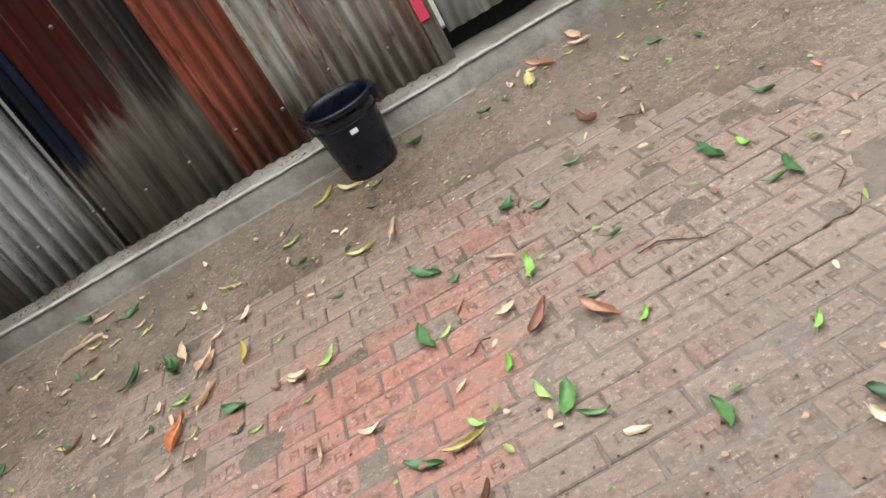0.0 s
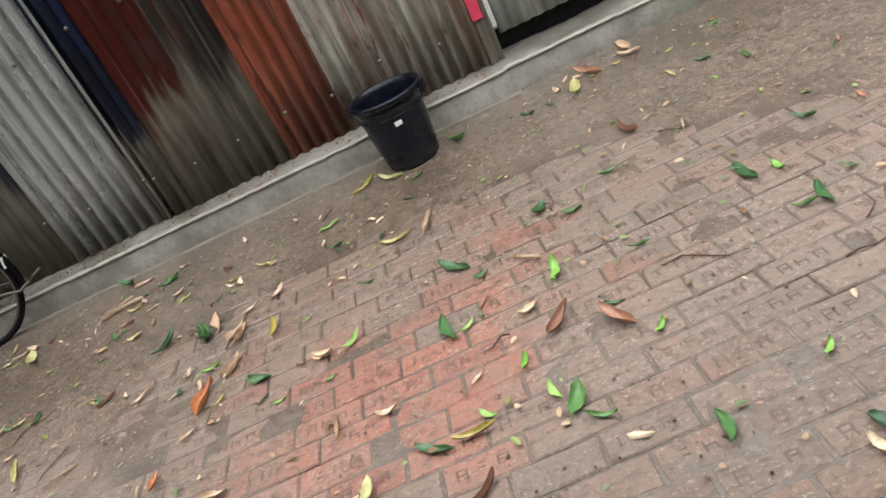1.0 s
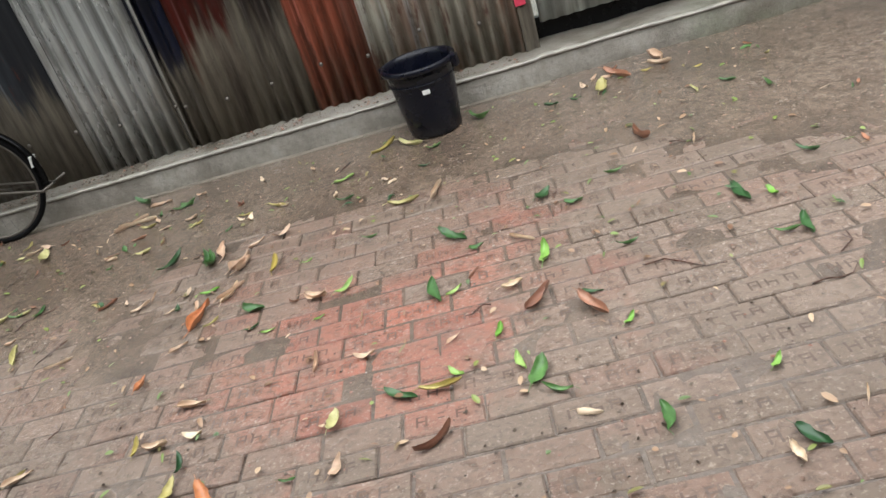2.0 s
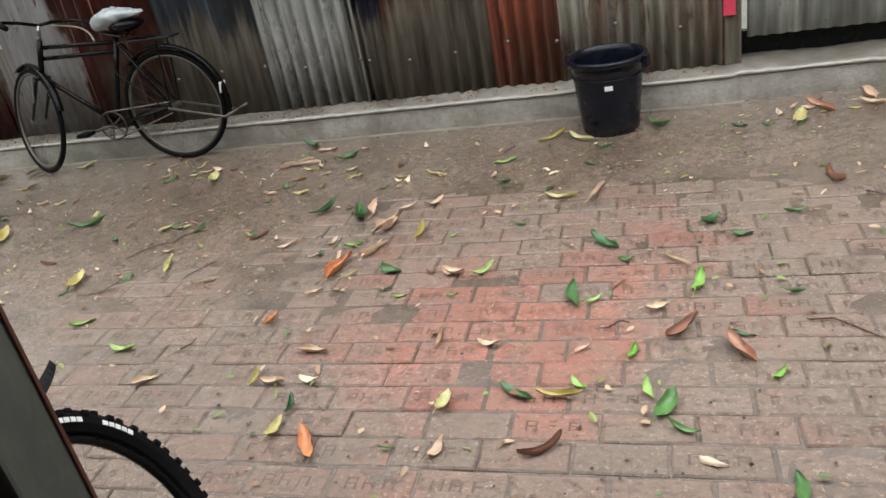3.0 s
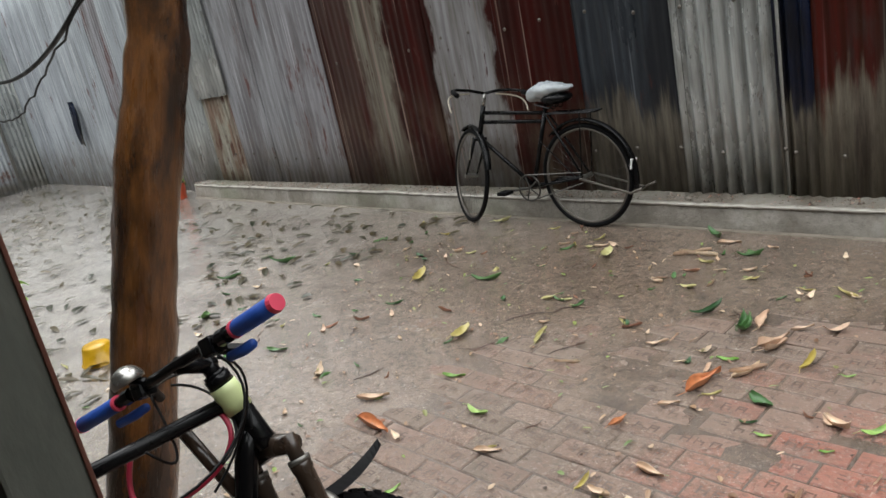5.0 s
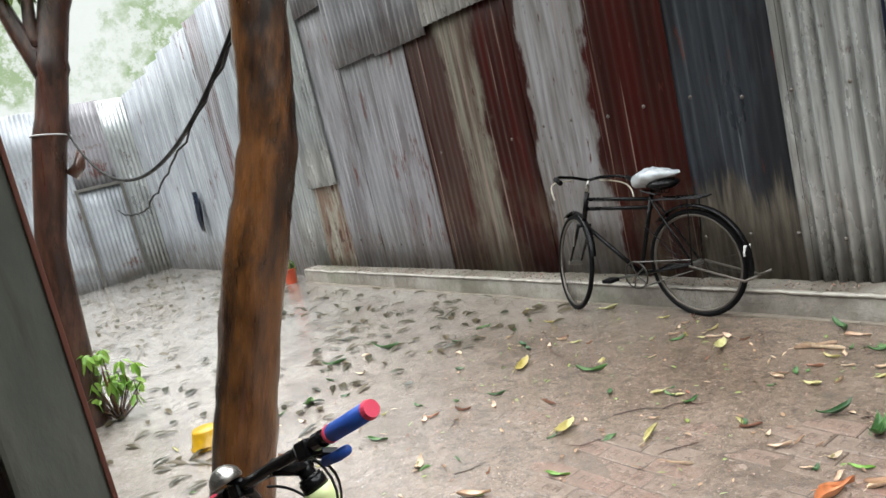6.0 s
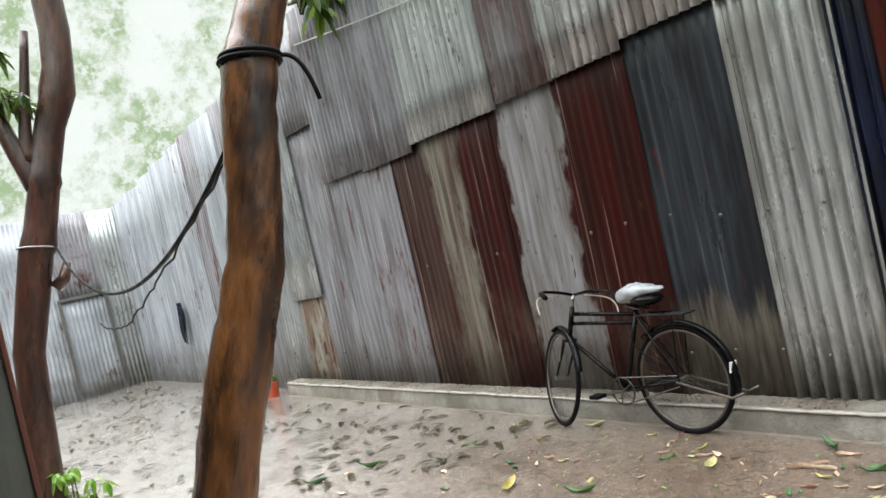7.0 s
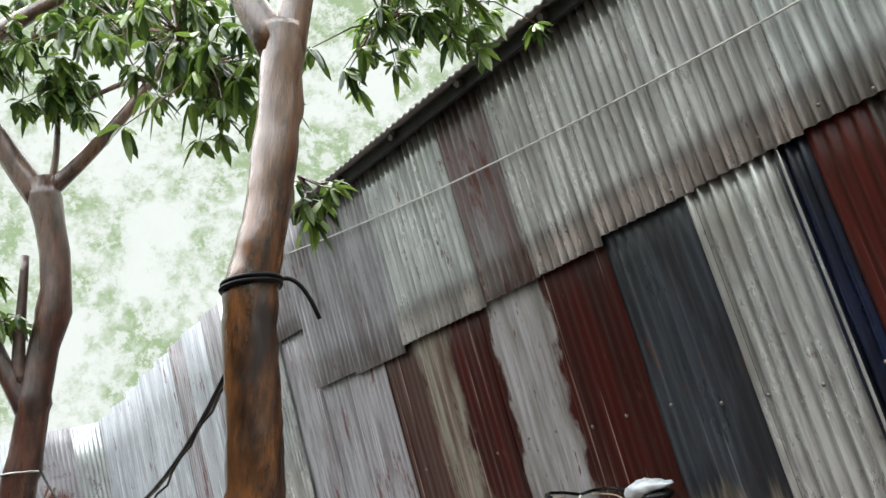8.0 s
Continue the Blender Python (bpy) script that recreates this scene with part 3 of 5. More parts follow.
# lower course: from, to, foot, head, finish
LOWER = [(-13.4, -12.5, 0.02, 3.28, MISTY), (-12.55, -11.6, 0.02, 3.36, MISTY), (-11.65, -10.9, 0.02, 3.45, MISTY), (-10.95, -10.1, 0.02, 3.53, MISTY),
         (-10.15, -9.5, 0.02, 3.6, MISTY), (-9.55, -8.9, 0.05, 3.66, LILAC), (-8.95, -8.2, 0.05, 3.7, MISTY), (-8.25, -7.5, 0.05, 3.75, GREY),
         (-7.55, -6.85, 0.16, 3.8, PALE), (-6.9, -6.2, 0.16, 1.3, BROWN), (-6.25, -5.6, 0.16, 3.1, GREY), (-5.64, -5.02, 0.16, 2.32, GREY),
         (-5.06, -4.41, 0.16, 2.3, LILAC), (-4.44, -3.70, 0.16, 2.32, RAGGED), (-3.74, -3.02, 0.16, 2.34, RAGGED),
         (-3.06, -2.28, 0.16, 2.42, RAGGED), (-2.32, -1.66, 0.16, 2.46, RAGGED), (-1.70, -0.94, 0.16, 2.52, DARK), (-0.98, -0.36, 0.16, 2.54, SILVER_BROAD),
         (-0.40, -0.18, 0.16, 2.56, BLUE), (-0.21, 0.14, 0.16, 2.56, RED), (0.10, 0.45, 0.16, 2.56, DBROWN), (0.42, 0.81, 0.165, 2.56, RUSTY),
         (0.78, 1.25, 0.165, 2.6, BROWN), (1.21, 1.67, 0.165, 2.6, BROWN)]
for i, (x0, x1, z0, z1, m) in enumerate(LOWER):
    deep = 0.019 if m is SILVER_BROAD else 0.016 if m in (BROWN, RUSTY, DBROWN, BLUE) else 0.008 if m is RED else 0.010 if m is PALE else 0.006 if m is MISTY else 0.004 if m is DARK else 0.0022 if m is RAGGED else 0.0035
    corrugated("metal_sheet", x0, x1, z0 - 0.05, z1 + (0.25 if -5.7 < x0 < 1.5 else 0.0), m, wall_north, 5.2 + 0.006 * (i % 2), 0.086 if m is SILVER_BROAD else 0.076, deep)
# upper course, lapped over the lower one
UPPER = [(-6.9, -6.2, 1.1, 3.84, PALE), (-6.25, -5.56, 2.9, 3.86, GREY), (-5.6, -4.8, 2.26, 4.05, GREY), (-4.84, -3.98, 2.24, 4.05, GREY), (-4.0, -2.87, 2.32, 4.05, PALE),
         (-2.9, -2.26, 2.37, 4.05, MAUVE), (-2.28, -1.62, 2.39, 4.05, SILVER), (-1.66, -0.9, 2.46, 4.05, SILVER), (-0.94, -0.2, 2.49, 4.05, SILVER),
         (-0.24, 0.5, 2.52, 4.05, PALE), (0.46, 1.2, 2.54, 4.05, GREY), (1.16, 1.9, 2.54, 4.05, GREY), (1.86, 2.6, 2.2, 4.05, SILVER), (2.56, 3.3, 2.2, 4.05, GREY),
         (3.26, 4.0, 2.2, 4.05, RUSTY), (3.96, 5.4, 2.2, 4.05, GREY)]
for i, (x0, x1, z0, z1, m) in enumerate(UPPER):
    corrugated("metal_sheet", x0, x1, z0, z1, m, wall_north, 5.158 + 0.006 * (i % 2), 0.076, 0.017, bottom=0.02)
corrugated("metal_sheet", 2.76, 3.6, 0.17, 2.3, DBROWN, wall_north, 5.2)
corrugated("metal_sheet", 3.56, 5.4, 0.17, 2.3, GREY, wall_north, 5.206)
# timber rails behind the sheets
for z in (0.42, 1.28, 2.44, 3.4):
    bm = BM()
    box(bm, (-13.3 if z < 3 else -6.9, 5.245, z - 0.035), (1.66 if z < 2 else 5.4, 5.31, z + 0.035), 0.004)
    part("rail", bm, TIMBER, wall_north)
# nails through the ribs
nail = BM()
lathe(nail, [(0.013, 0.0), (0.012, 0.004), (0.006, 0.009), (0.0005, 0.010)], 10)
nail.transform(Matrix.Rotation(radians(90), 4, "X"))
first = part("nail", nail, OLDSTEEL, wall_north)
first.location = (-0.319, 5.185, 0.403)
random.seed(5)
for z, xs in ((0.40, np.arange(-1.62, 1.6, 0.305)), (1.27, np.arange(-4.2, 1.6, 0.33)), (2.56, np.arange(-2.2, 1.2, 0.3)), (0.42, np.arange(-7.2, -4.4, 0.4))):
    for x in xs:
        o = first.copy()
        scene.collection.objects.link(o)
        o.parent = wall_north
        o.location = (x + random.uniform(-0.03, 0.03), 5.186 if z < 2 else 5.158, z + random.uniform(-0.03, 0.05))

wall_west = thing("wall_west", "far end wall of galvanised corrugated iron, haze painted pale", "wall", kind="structure")
for i, (y0, y1, m) in enumerate(((4.72, 5.25, PALE), (3.1, 4.0, MISTY), (2.2, 3.15, MISTY), (1.2, 2.25, GREY), (0.2, 1.25, PALE), (-0.8, 0.25, GREY), (-2.0, -0.75, PALE))):
    corrugated("metal_sheet", y0, y1, 0.0, 3.25, m, wall_west, -13.38 - 0.006 * (i % 2), along="y")
corrugated("metal_sheet", 3.95, 4.75, 1.78, 3.27, LILAC, wall_west, -13.40, along="y")
door_2 = thing("door_2", "closed grey tin door in the far end wall", "door", kind="structure")
corrugated("door_leaf", 4.0, 4.72, 0.0, 1.76, MISTY, door_2, -13.36, along="y")
bm = BM()
for a, b in (((-13.37, 3.95, 0.0), (-13.31, 4.0, 1.8)), ((-13.37, 4.72, 0.0), (-13.31, 4.77, 1.8)), ((-13.37, 4.0, 1.75), (-13.31, 4.72, 1.8))):
    box(bm, a, b, 0.004)
part("door_frame", bm, STEEL, door_2)

# recessed tin door beside the bucket, over a raised threshold
door_1 = thing("door_1", "closed pale ribbed tin door over a concrete threshold", "door", kind="structure")
corrugated("door_leaf", 1.79, 2.74, 0.262, 2.15, DOORTIN, door_1, 5.30)
# black strip put in for the dark gap below the door leaf
bm = BM()
box(bm, (1.765, 5.352, 0.14), (2.76, 5.40, 0.285), 0.004)
part("bottom_rail", bm, BLACK, door_1)
for x0, x1 in ((1.665, 1.75), (2.75, 2.83)):
    bm = BM()
    box(bm, (x0, 5.17, 0.15), (x1, 5.42, 2.3), 0.006)
    part("door_post", bm, BLUE if x0 < 2 else TIMBER, door_1)
bm = BM()
box(bm, (1.66, 5.155, 0.42), (1.72, 5.169, 2.2), 0.003)
part("door_trim", bm, REDCAP, door_1, "faded red painted strip")

# eave of the shed behind the wall
roof = thing("roof", "overhanging dark corrugated shed roof above the wall", "roof", kind="structure")
bm = BM()
n = 420
rows = []
for j, (yy, zz) in enumerate(((4.95, 4.0), (5.6, 4.17), (8.2, 4.87), (8.2, 4.82), (5.6, 4.14), (4.95, 3.975))):
    rows.append([bm.verts.new((-5.15 + 10.8 * i / n, yy, zz + 0.012 * math.sin(i * 1.9))) for i in range(n + 1)])
for a, b in zip(rows, rows[1:] + rows[:1]):
    for i in range(n):
        bm.faces.new((a[i], a[i + 1], b[i + 1], b[i]))
bmesh.ops.recalc_face_normals(bm, faces=bm.faces[:])
part("roof_sheet", bm, OLDTIN, roof, smooth=True)
for x in np.arange(-5.0, 5.5, 0.9):
    bm = BM()
    tube(bm, [(x, 4.98, 3.93), (x, 8.1, 4.77)], 0.03, 6)
    part("rafter", bm, TIMBER, roof)
# near-black board that paints the shadow band below the roof edge
bm = BM()
box(bm, (-5.1, 5.03, 3.87), (5.6, 5.07, 3.97), 0.004)
part("fascia", bm, EAVE_SHADE, roof)

# ---------------------------------------------------------------- unseen house porch behind and above the camera; wall and eave cut skylight
house = thing("house_porch", "unseen dark house front and eave cutting skylight, with porch roof", "house", kind="structure")
bm = BM()
box(bm, (-9.0, -0.25, -0.05), (6.0, -0.05, 3.6), 0.01)
part("house_wall", bm, HOUSE_DARK, house)
bm = BM()
box(bm, (0.85, -0.05, 2.46), (3.4, 1.3, 2.49), 0.005)
part("porch_roof", bm, DARK, house)
# eave added out of view to shade the trunk's near side
bm = BM()
box(bm, (-9.0, -0.3, 3.02), (0.84, 0.95, 3.06), 0.005)
part("house_eave", bm, DARK, house)
bm = BM()
box(bm, (0.80, -0.05, -0.06), (3.4, 1.02, 0.012), 0.006)
part("porch_floor", bm, CONCRETE, house)

# dark panel added to fill the black area left of the post
bm = BM()
box(bm, (0.866, -0.05, 0.0), (0.887, 1.124, 2.46), 0.002)
part("porch_side", bm, MAROON, house)
# wall added out of view to hold back low sky light
blocker_wall_east = thing("blocker_wall_east", "unseen corrugated iron wall added to cut side light", "wall", kind="structure")
for k in range(6):
    corrugated("metal_sheet", -0.1 + 0.9 * k, 0.84 + 0.9 * k, 0.0, 3.2, GREY if k % 2 else BROWN, blocker_wall_east, 5.9 + 0.006 * (k % 2), along="y")

pillar = thing("porch_post", "grey-green painted steel porch post with a rusty edge", "post")
bm = BM()
box(bm, (0.888, 1.112, 0.0), (0.938, 1.158, 2.47), 0.003)
part("post_shaft", bm, POSTGREY, pillar)
bm = BM()
box(bm, (0.9370, 1.1562, 0.0), (0.9400, 1.1592, 2.465), 0.0008)
part("edge_strip", bm, RUSTEDGE, pillar, "rust-brown angle strip")
bm = BM()
box(bm, (0.85, 1.075, -0.01), (0.97, 1.195, 0.012), 0.003)
part("base_plate", bm, STEEL, pillar)

# ---------------------------------------------------------------- bucket
bucket = thing("bucket", "black plastic bucket with a rolled rim standing by the kerb", "bucket", pose(1.075, 4.775, 0.008, 0, 0, -20) @ Matrix.Diagonal((1.12, 1.12, 0.98, 1)))
bm = BM()
prof = [(0.0005, 0.012), (0.118, 0.012), (0.122, 0.0), (0.128, 0.006), (0.140, 0.14), (0.156, 0.30), (0.163, 0.36), (0.176, 0.362), (0.181, 0.372),
        (0.180, 0.388), (0.172, 0.396), (0.164, 0.392), (0.158, 0.36), (0.136, 0.14), (0.122, 0.022), (0.0005, 0.022)]
lathe(bm, prof, 40)
part("bucket_body", bm, BUCKET, bucket, smooth=True)
bm = BM()
ring(bm, (0, 0, 0), 0.158, 0.004, n=40, sides=6)
bm.transform(Matrix.Translation((0, 0, 0.30)) @ Matrix.Rotation(radians(90), 4, "X"))
part("stiffening_ring", bm, BUCKET, bucket, smooth=True)
for sx in (-1, 1):
    bm = BM()
    box(bm, (sx * 0.182 - 0.014, -0.022, 0.325), (sx * 0.182 + 0.014, 0.022, 0.388), 0.006)
    part("handle_lug", bm, BUCKET, bucket)
bm = BM()
box(bm, (-0.018, -0.004, -0.012), (0.018, 0.001, 0.012), 0.003)
bm.transform(pose(0.062, -0.141, 0.262, -6, 0, 24))
part("sticker", bm, WHITE, bucket, "small white sticker")


# ---------------------------------------------------------------- bicycles
def spokes(bm, centre, rim, hub, n=32, r=0.0011):
    c = Vector(centre)
    for k in range(n):
        a, b = k * math.tau / n, (k + (1.6 if k % 2 else -1.6)) * math.tau / n
        side = 0.022 if k % 4 < 2 else -0.022
        tube(bm, [c + Vector((rim * math.cos(a), 0, rim * math.sin(a))), c + Vector((hub * math.cos(b), side, hub * math.sin(b)))], r, 4)
    return bm


def wheel(parent, name, centre, radius, tyre, rim_mat, S, knobs=0, spoke_r=0.0007):
    """A wheel part with tyre, rim, hub and spokes under it; S turns it with the fork."""
    bm = BM()
    tube(bm, [S @ (Vector(centre) + Vector((0, -0.05, 0))), S @ (Vector(centre) + Vector((0, 0.05, 0)))], 0.018, 12)
    hub = part(name, bm, STEEL, parent, smooth=False)
    bm = BM()
    ring(bm, centre, radius - tyre, tyre, n=56, sides=10)
    for k in range(knobs):
        a = k * math.tau / knobs
        for off in (-0.5, 0.5) if k % 2 else (-0.95, 0.0, 0.95):
            turn = Matrix.Rotation(-a, 4, "Y")
            rr = radius - tyre + tyre * math.cos(off) * 0.98
            c = Vector(centre) + Vector((rr * math.cos(a), tyre * math.sin(off), rr * math.sin(a)))
            box(bm, c - Vector((0.005, 0.006, 0.008)), c + Vector((0.005, 0.006, 0.008)), 0.0, turn)
    bm.transform(S)
    part("tyre", bm, RUBBER, hub, smooth=not knobs)
    bm = BM()
    ring(bm, centre, radius - tyre * 2 - 0.004, 0.010, n=56, sides=8)
    bm.transform(S)
    part("rim", bm, rim_mat, hub, smooth=True)
    bm = spokes(BM(), centre, radius - tyre * 2 - 0.01, 0.02, r=spoke_r)
    bm.transform(S)
    part("spokes", bm, SPOKE, hub)
    return hub


def guard(bm, centre, radius, width, a0, a1, n=26):
    """A mudguard: a curved strip, hollow below."""
    rows = []
    for i in range(n + 1):
        a = a0 + (a1 - a0) * i / n
        row = []
        for w, d in ((-1, -0.014), (-0.6, 0.0), (0, 0.006), (0.6, 0.0), (1, -0.014), (0.6, -0.003), (0, 0.003), (-0.6, -0.003)):
            r = radius + d
            row.append(bm.verts.new(Vector(centre) + Vector((r * math.cos(a), w * width / 2, r * math.sin(a)))))
        rows.append(row)
    for a, b in zip(rows, rows[1:]):
        for k in range(8):
            bm.faces.new((a[k], a[(k + 1) % 8], b[(k + 1) % 8], b[k]))
    bmesh.ops.recalc_face_normals(bm, faces=bm.faces[:])
    return bm


def make_roadster():
    """An old rod-brake roadster; forward is +x from the rear wheel's foot."""
    th = thing("roadster_bicycle", "old black roadster bicycle with wrapped saddle leaning by tin wall", "bicycle",
               pose(-1.52, 4.91, 0.0, 0, 0, 182.6) @ pose(0, 0, 0, 3.0, 0, 0) @ Matrix.Diagonal((0.972, 0.972, 0.98, 1)))
    R = 0.345
    rear, bb, seat, front = Vector((0, 0, R)), Vector((0.44, 0, 0.275)), Vector((0.26, 0, 0.80)), Vector((1.06, 0, R))
    htop, hbot = Vector((0.80, 0, 0.83)), Vector((0.87, 0, 0.63))
    axis = (htop - hbot).normalized()
    S = Matrix.Translation(hbot) @ Matrix.Rotation(radians(-30), 4, axis) @ Matrix.Translation(-hbot)
    wheel(th, "rear_wheel", rear, R, 0.0165, OLDSTEEL, Matrix.Identity(4))
    wheel(th, "front_wheel", front, R, 0.0165, OLDSTEEL, S)
    bm = BM()
    tube(bm, [htop + axis * 0.02, hbot - axis * 0.02], 0.018, 12)
    tube(bm, [seat + Vector((0, 0, 0.0)), bb], 0.015, 10)
    tube(bm, [htop - axis * 0.03, seat - Vector((-0.01, 0, 0.03))], 0.0135, 10)
    tube(bm, [htop - axis * 0.10, Vector((0.275, 0, 0.715))], 0.0135, 10)
    tube(bm, [hbot, bb], 0.0155, 10)
    for sy in (-0.045, 0.045):
        tube(bm, [bb + Vector((0, sy * 0.7, 0)), rear + Vector((0, sy, 0))], 0.010, 8)
        tube(bm, [seat + Vector((0, sy * 0.4, -0.03)), rear + Vector((0, sy, 0))], 0.008, 8)
    part("frame", bm, BLACK, th, smooth=True)
    bm = BM()
    for sy in (-0.042, 0.042):
        tube(bm, [hbot + Vector((0.0, sy, -0.015)), hbot + Vector((0.05, sy, -0.10)), front + Vector((0, sy, 0))], [0.012, 0.011, 0.007], 8)
    tube(bm, [hbot + Vector((0, -0.05, -0.012)), hbot + Vector((0, 0.05, -0.012))], 0.014, 8)
    bm.transform(S)
    fork = part("fork", bm, BLACK, th, smooth=True)
    bm = BM()
    for sy in (-0.055, 0.055):
        tube(bm, [hbot + Vector((0.015, sy, 0.0)), hbot + Vector((0.075, sy, -0.16))], 0.006, 6)
    bm.transform(S)
    part("brake_rod", bm, CHROME, fork)
    bm = BM()
    st = htop + axis * 0.11
    tube(bm, [htop, st], 0.012, 10)
    bm.transform(S)
    part("stem", bm, CHROME, th, smooth=True)
    bm = BM()
    for sy in (-1, 1):
        tube(bm, [st, st + Vector((0.03, sy * 0.10, 0.02)), st + Vector((0.02, sy * 0.20, 0.025)), st + Vector((-0.05, sy * 0.255, 0.015)), st + Vector((-0.10, sy * 0.262, 0.0))], 0.0105, 8)
    bm.transform(S)
    bars = part("handlebar", bm, BLACK, th, smooth=True)
    for sy in (-1, 1):
        bm = BM()
        tube(bm, [st + Vector((-0.07, sy * 0.259, 0.008)), st + Vector((-0.19, sy * 0.268, -0.02))], 0.017, 10)
        bm.transform(S)
        part("grip", bm, RUBBER, bars, smooth=True)
        bm = BM()
        tube(bm, bezier(st + Vector((0.04, sy * 0.10, 0.0)), st + Vector((0.05, sy * 0.27, -0.01)), st + Vector((-0.04, sy * 0.30, -0.02)), st + Vector((-0.11, sy * 0.285, -0.13))), 0.0055, 6)
        bm.transform(S)
        part("brake_lever", bm, CREAM, bars, "pale rod brake lever", smooth=True)
    # saddle in a tied plastic bag, full at the nose and drawn to a twisted tail
    bm = BM()
    bmesh.ops.create_uvsphere(bm, u_segments=36, v_segments=20, radius=1.0)
    for v in bm.verts:
        x, y, z = v.co
        wide = 0.098 - 0.03 * max(0, x) - 0.02 * max(0, -x)
        high = 0.062 + 0.018 * x if z < 0 else 0.052
        v.co = Vector((0.165 * x - (0.04 if x < -0.8 else 0.0), wide * y, high * z * (1 - 0.45 * max(0, -x) ** 2) + 0.012 * (1 - x * x)))
        v.co += 0.013 * Vector((noise.noise(v.co * 18), noise.noise(v.co * 22 + Vector((4, 0, 0))), noise.noise(v.co * 26))) + 0.004 * Vector((0, 0, noise.noise(v.co * 60)))
    bm.transform(Matrix.Translation((0.235, 0, 0.905)) @ Matrix.Rotation(radians(4), 4, "Y"))
    saddle = part("saddle", bm, SEATBAG, th, "saddle wrapped in a pale wet plastic bag", smooth=True)
    bm = BM()
    bmesh.ops.create_uvsphere(bm, u_segments=22, v_segments=10, radius=1.0)
    for v in bm.verts:
        x, y, z = v.co
        v.co = Vector((0.12 * x - 0.03, (0.102 - 0.04 * max(0, x)) * y, 0.042 * min(z, 0.6)))
    bm.transform(Matrix.Translation((0.20, 0, 0.862)))
    part("saddle_base", bm, BLACK, saddle, "black leather saddle flap", smooth=True)
    bm = BM()
    tube(bm, [seat, seat + Vector((-0.02, 0, 0.09))], 0.012, 8)
    for sy in (-0.04, 0.04):
        tube(bm, [(0.33, sy * 0.5, 0.83), (0.20, sy, 0.80), (0.16, sy, 0.83)], 0.006, 6)
        ring(bm, (0.17, sy, 0.815), 0.02, 0.004, n=16, sides=5)
    part("saddle_springs", bm, BLACK, th)
    # carrier
    bm = BM()
    tube(bm, [(0.22, -0.06, 0.768), (-0.13, -0.06, 0.760), (-0.14, 0.0, 0.760), (-0.13, 0.06, 0.760), (0.22, 0.06, 0.768)], 0.005, 6)
    carrier = part("carrier", bm, BLACK, th)
    for sy in (-0.02, 0.02):
        bm = BM()
        tube(bm, [(0.22, sy, 0.768), (-0.14, sy, 0.760)], 0.005, 6)
        part("carrier_rail", bm, BLACK, carrier)
    for x in (0.2, 0.04):
        bm = BM()
        tube(bm, [(x, -0.065, 0.766), (x, 0.065, 0.766)], 0.005, 6)
        part("cross_rail", bm, BLACK, carrier)
    for sy in (-0.065, 0.065):
        bm = BM()
        tube(bm, [(-0.04, sy, 0.760), (0.0, sy * 0.9, R)], 0.005, 6)
        part("carrier_stay", bm, BLACK, carrier)
    part("rear_mudguard", guard(BM(), rear, R + 0.028, 0.062, radians(48), radians(192)), BLACK, th, smooth=True)
    bm = BM()
    box(bm, (-0.359, -0.034, R + 0.045), (-0.348, 0.034, R + 0.110), 0.003, Matrix.Rotation(radians(-10), 4, "Y"))
    bm.transform(Matrix.Translation((0.004, 0, 0.0)))
    part("reflector", bm, WHITE, th, "white painted mudguard end")
    bm = guard(BM(), front, R + 0.026, 0.055, radians(60), radians(170))
    bm.transform(S)
    part("front_mudguard", bm, BLACK, th, smooth=True)
    # stand folded up behind the wheel
    bm = BM()
    for sy in (-0.085, 0.085):
        tube(bm, [rear + Vector((0, sy, 0)), (-0.36, sy, 0.255), (-0.44, sy, 0.285)], 0.008, 7)
    tube(bm, [(-0.36, -0.085, 0.255), (-0.36, 0.085, 0.255)], 0.008, 7)
    part("stand", bm, OLDSTEEL, th, smooth=True)
    bm = BM()
    tube(bm, [(0.30, 0.06, 0.60), (0.05, 0.06, R + 0.01)], 0.0035, 6)
    part("brake_pull_rod", bm, BLACK, th)
    # chainwheel, chain and cranks
    bm = BM()
    ring(bm, bb + Vector((0, 0.055, 0)), 0.09, 0.006, n=32, sides=6)
    for k in range(5):
        a = k * math.tau / 5
        tube(bm, [bb + Vector((0, 0.055, 0)), bb + Vector((0.09 * math.cos(a), 0.055, 0.09 * math.sin(a)))], 0.005, 6)
    part("chainwheel", bm, SPOKE, th)
    bm = BM()
    tube(bm, [bb + Vector((0, 0.056, 0.09)), rear + Vector((0, 0.056, 0.035))], 0.005, 5)
    tube(bm, [bb + Vector((0, 0.056, -0.09)), rear + Vector((0, 0.056, -0.035))], 0.005, 5)
    part("chain", bm, SPOKE, th)
    for sy, d in ((1, Vector((0.165, 0, -0.02))), (-1, Vector((-0.165, 0, 0.02)))):
        bm = BM()
        tube(bm, [bb + Vector((0, sy * 0.06, 0)), bb + Vector((0, sy * 0.075, 0)) + d], 0.008, 8)
        crank = part("crank", bm, SPOKE, th)
        bm = BM()
        c = bb + Vector((0, sy * 0.125, 0)) + d
        box(bm, c - Vector((0.04, 0.045, 0.012)), c + Vector((0.04, 0.045, 0.012)), 0.005)
        part("pedal", bm, RUBBER, crank)


make_roadster()


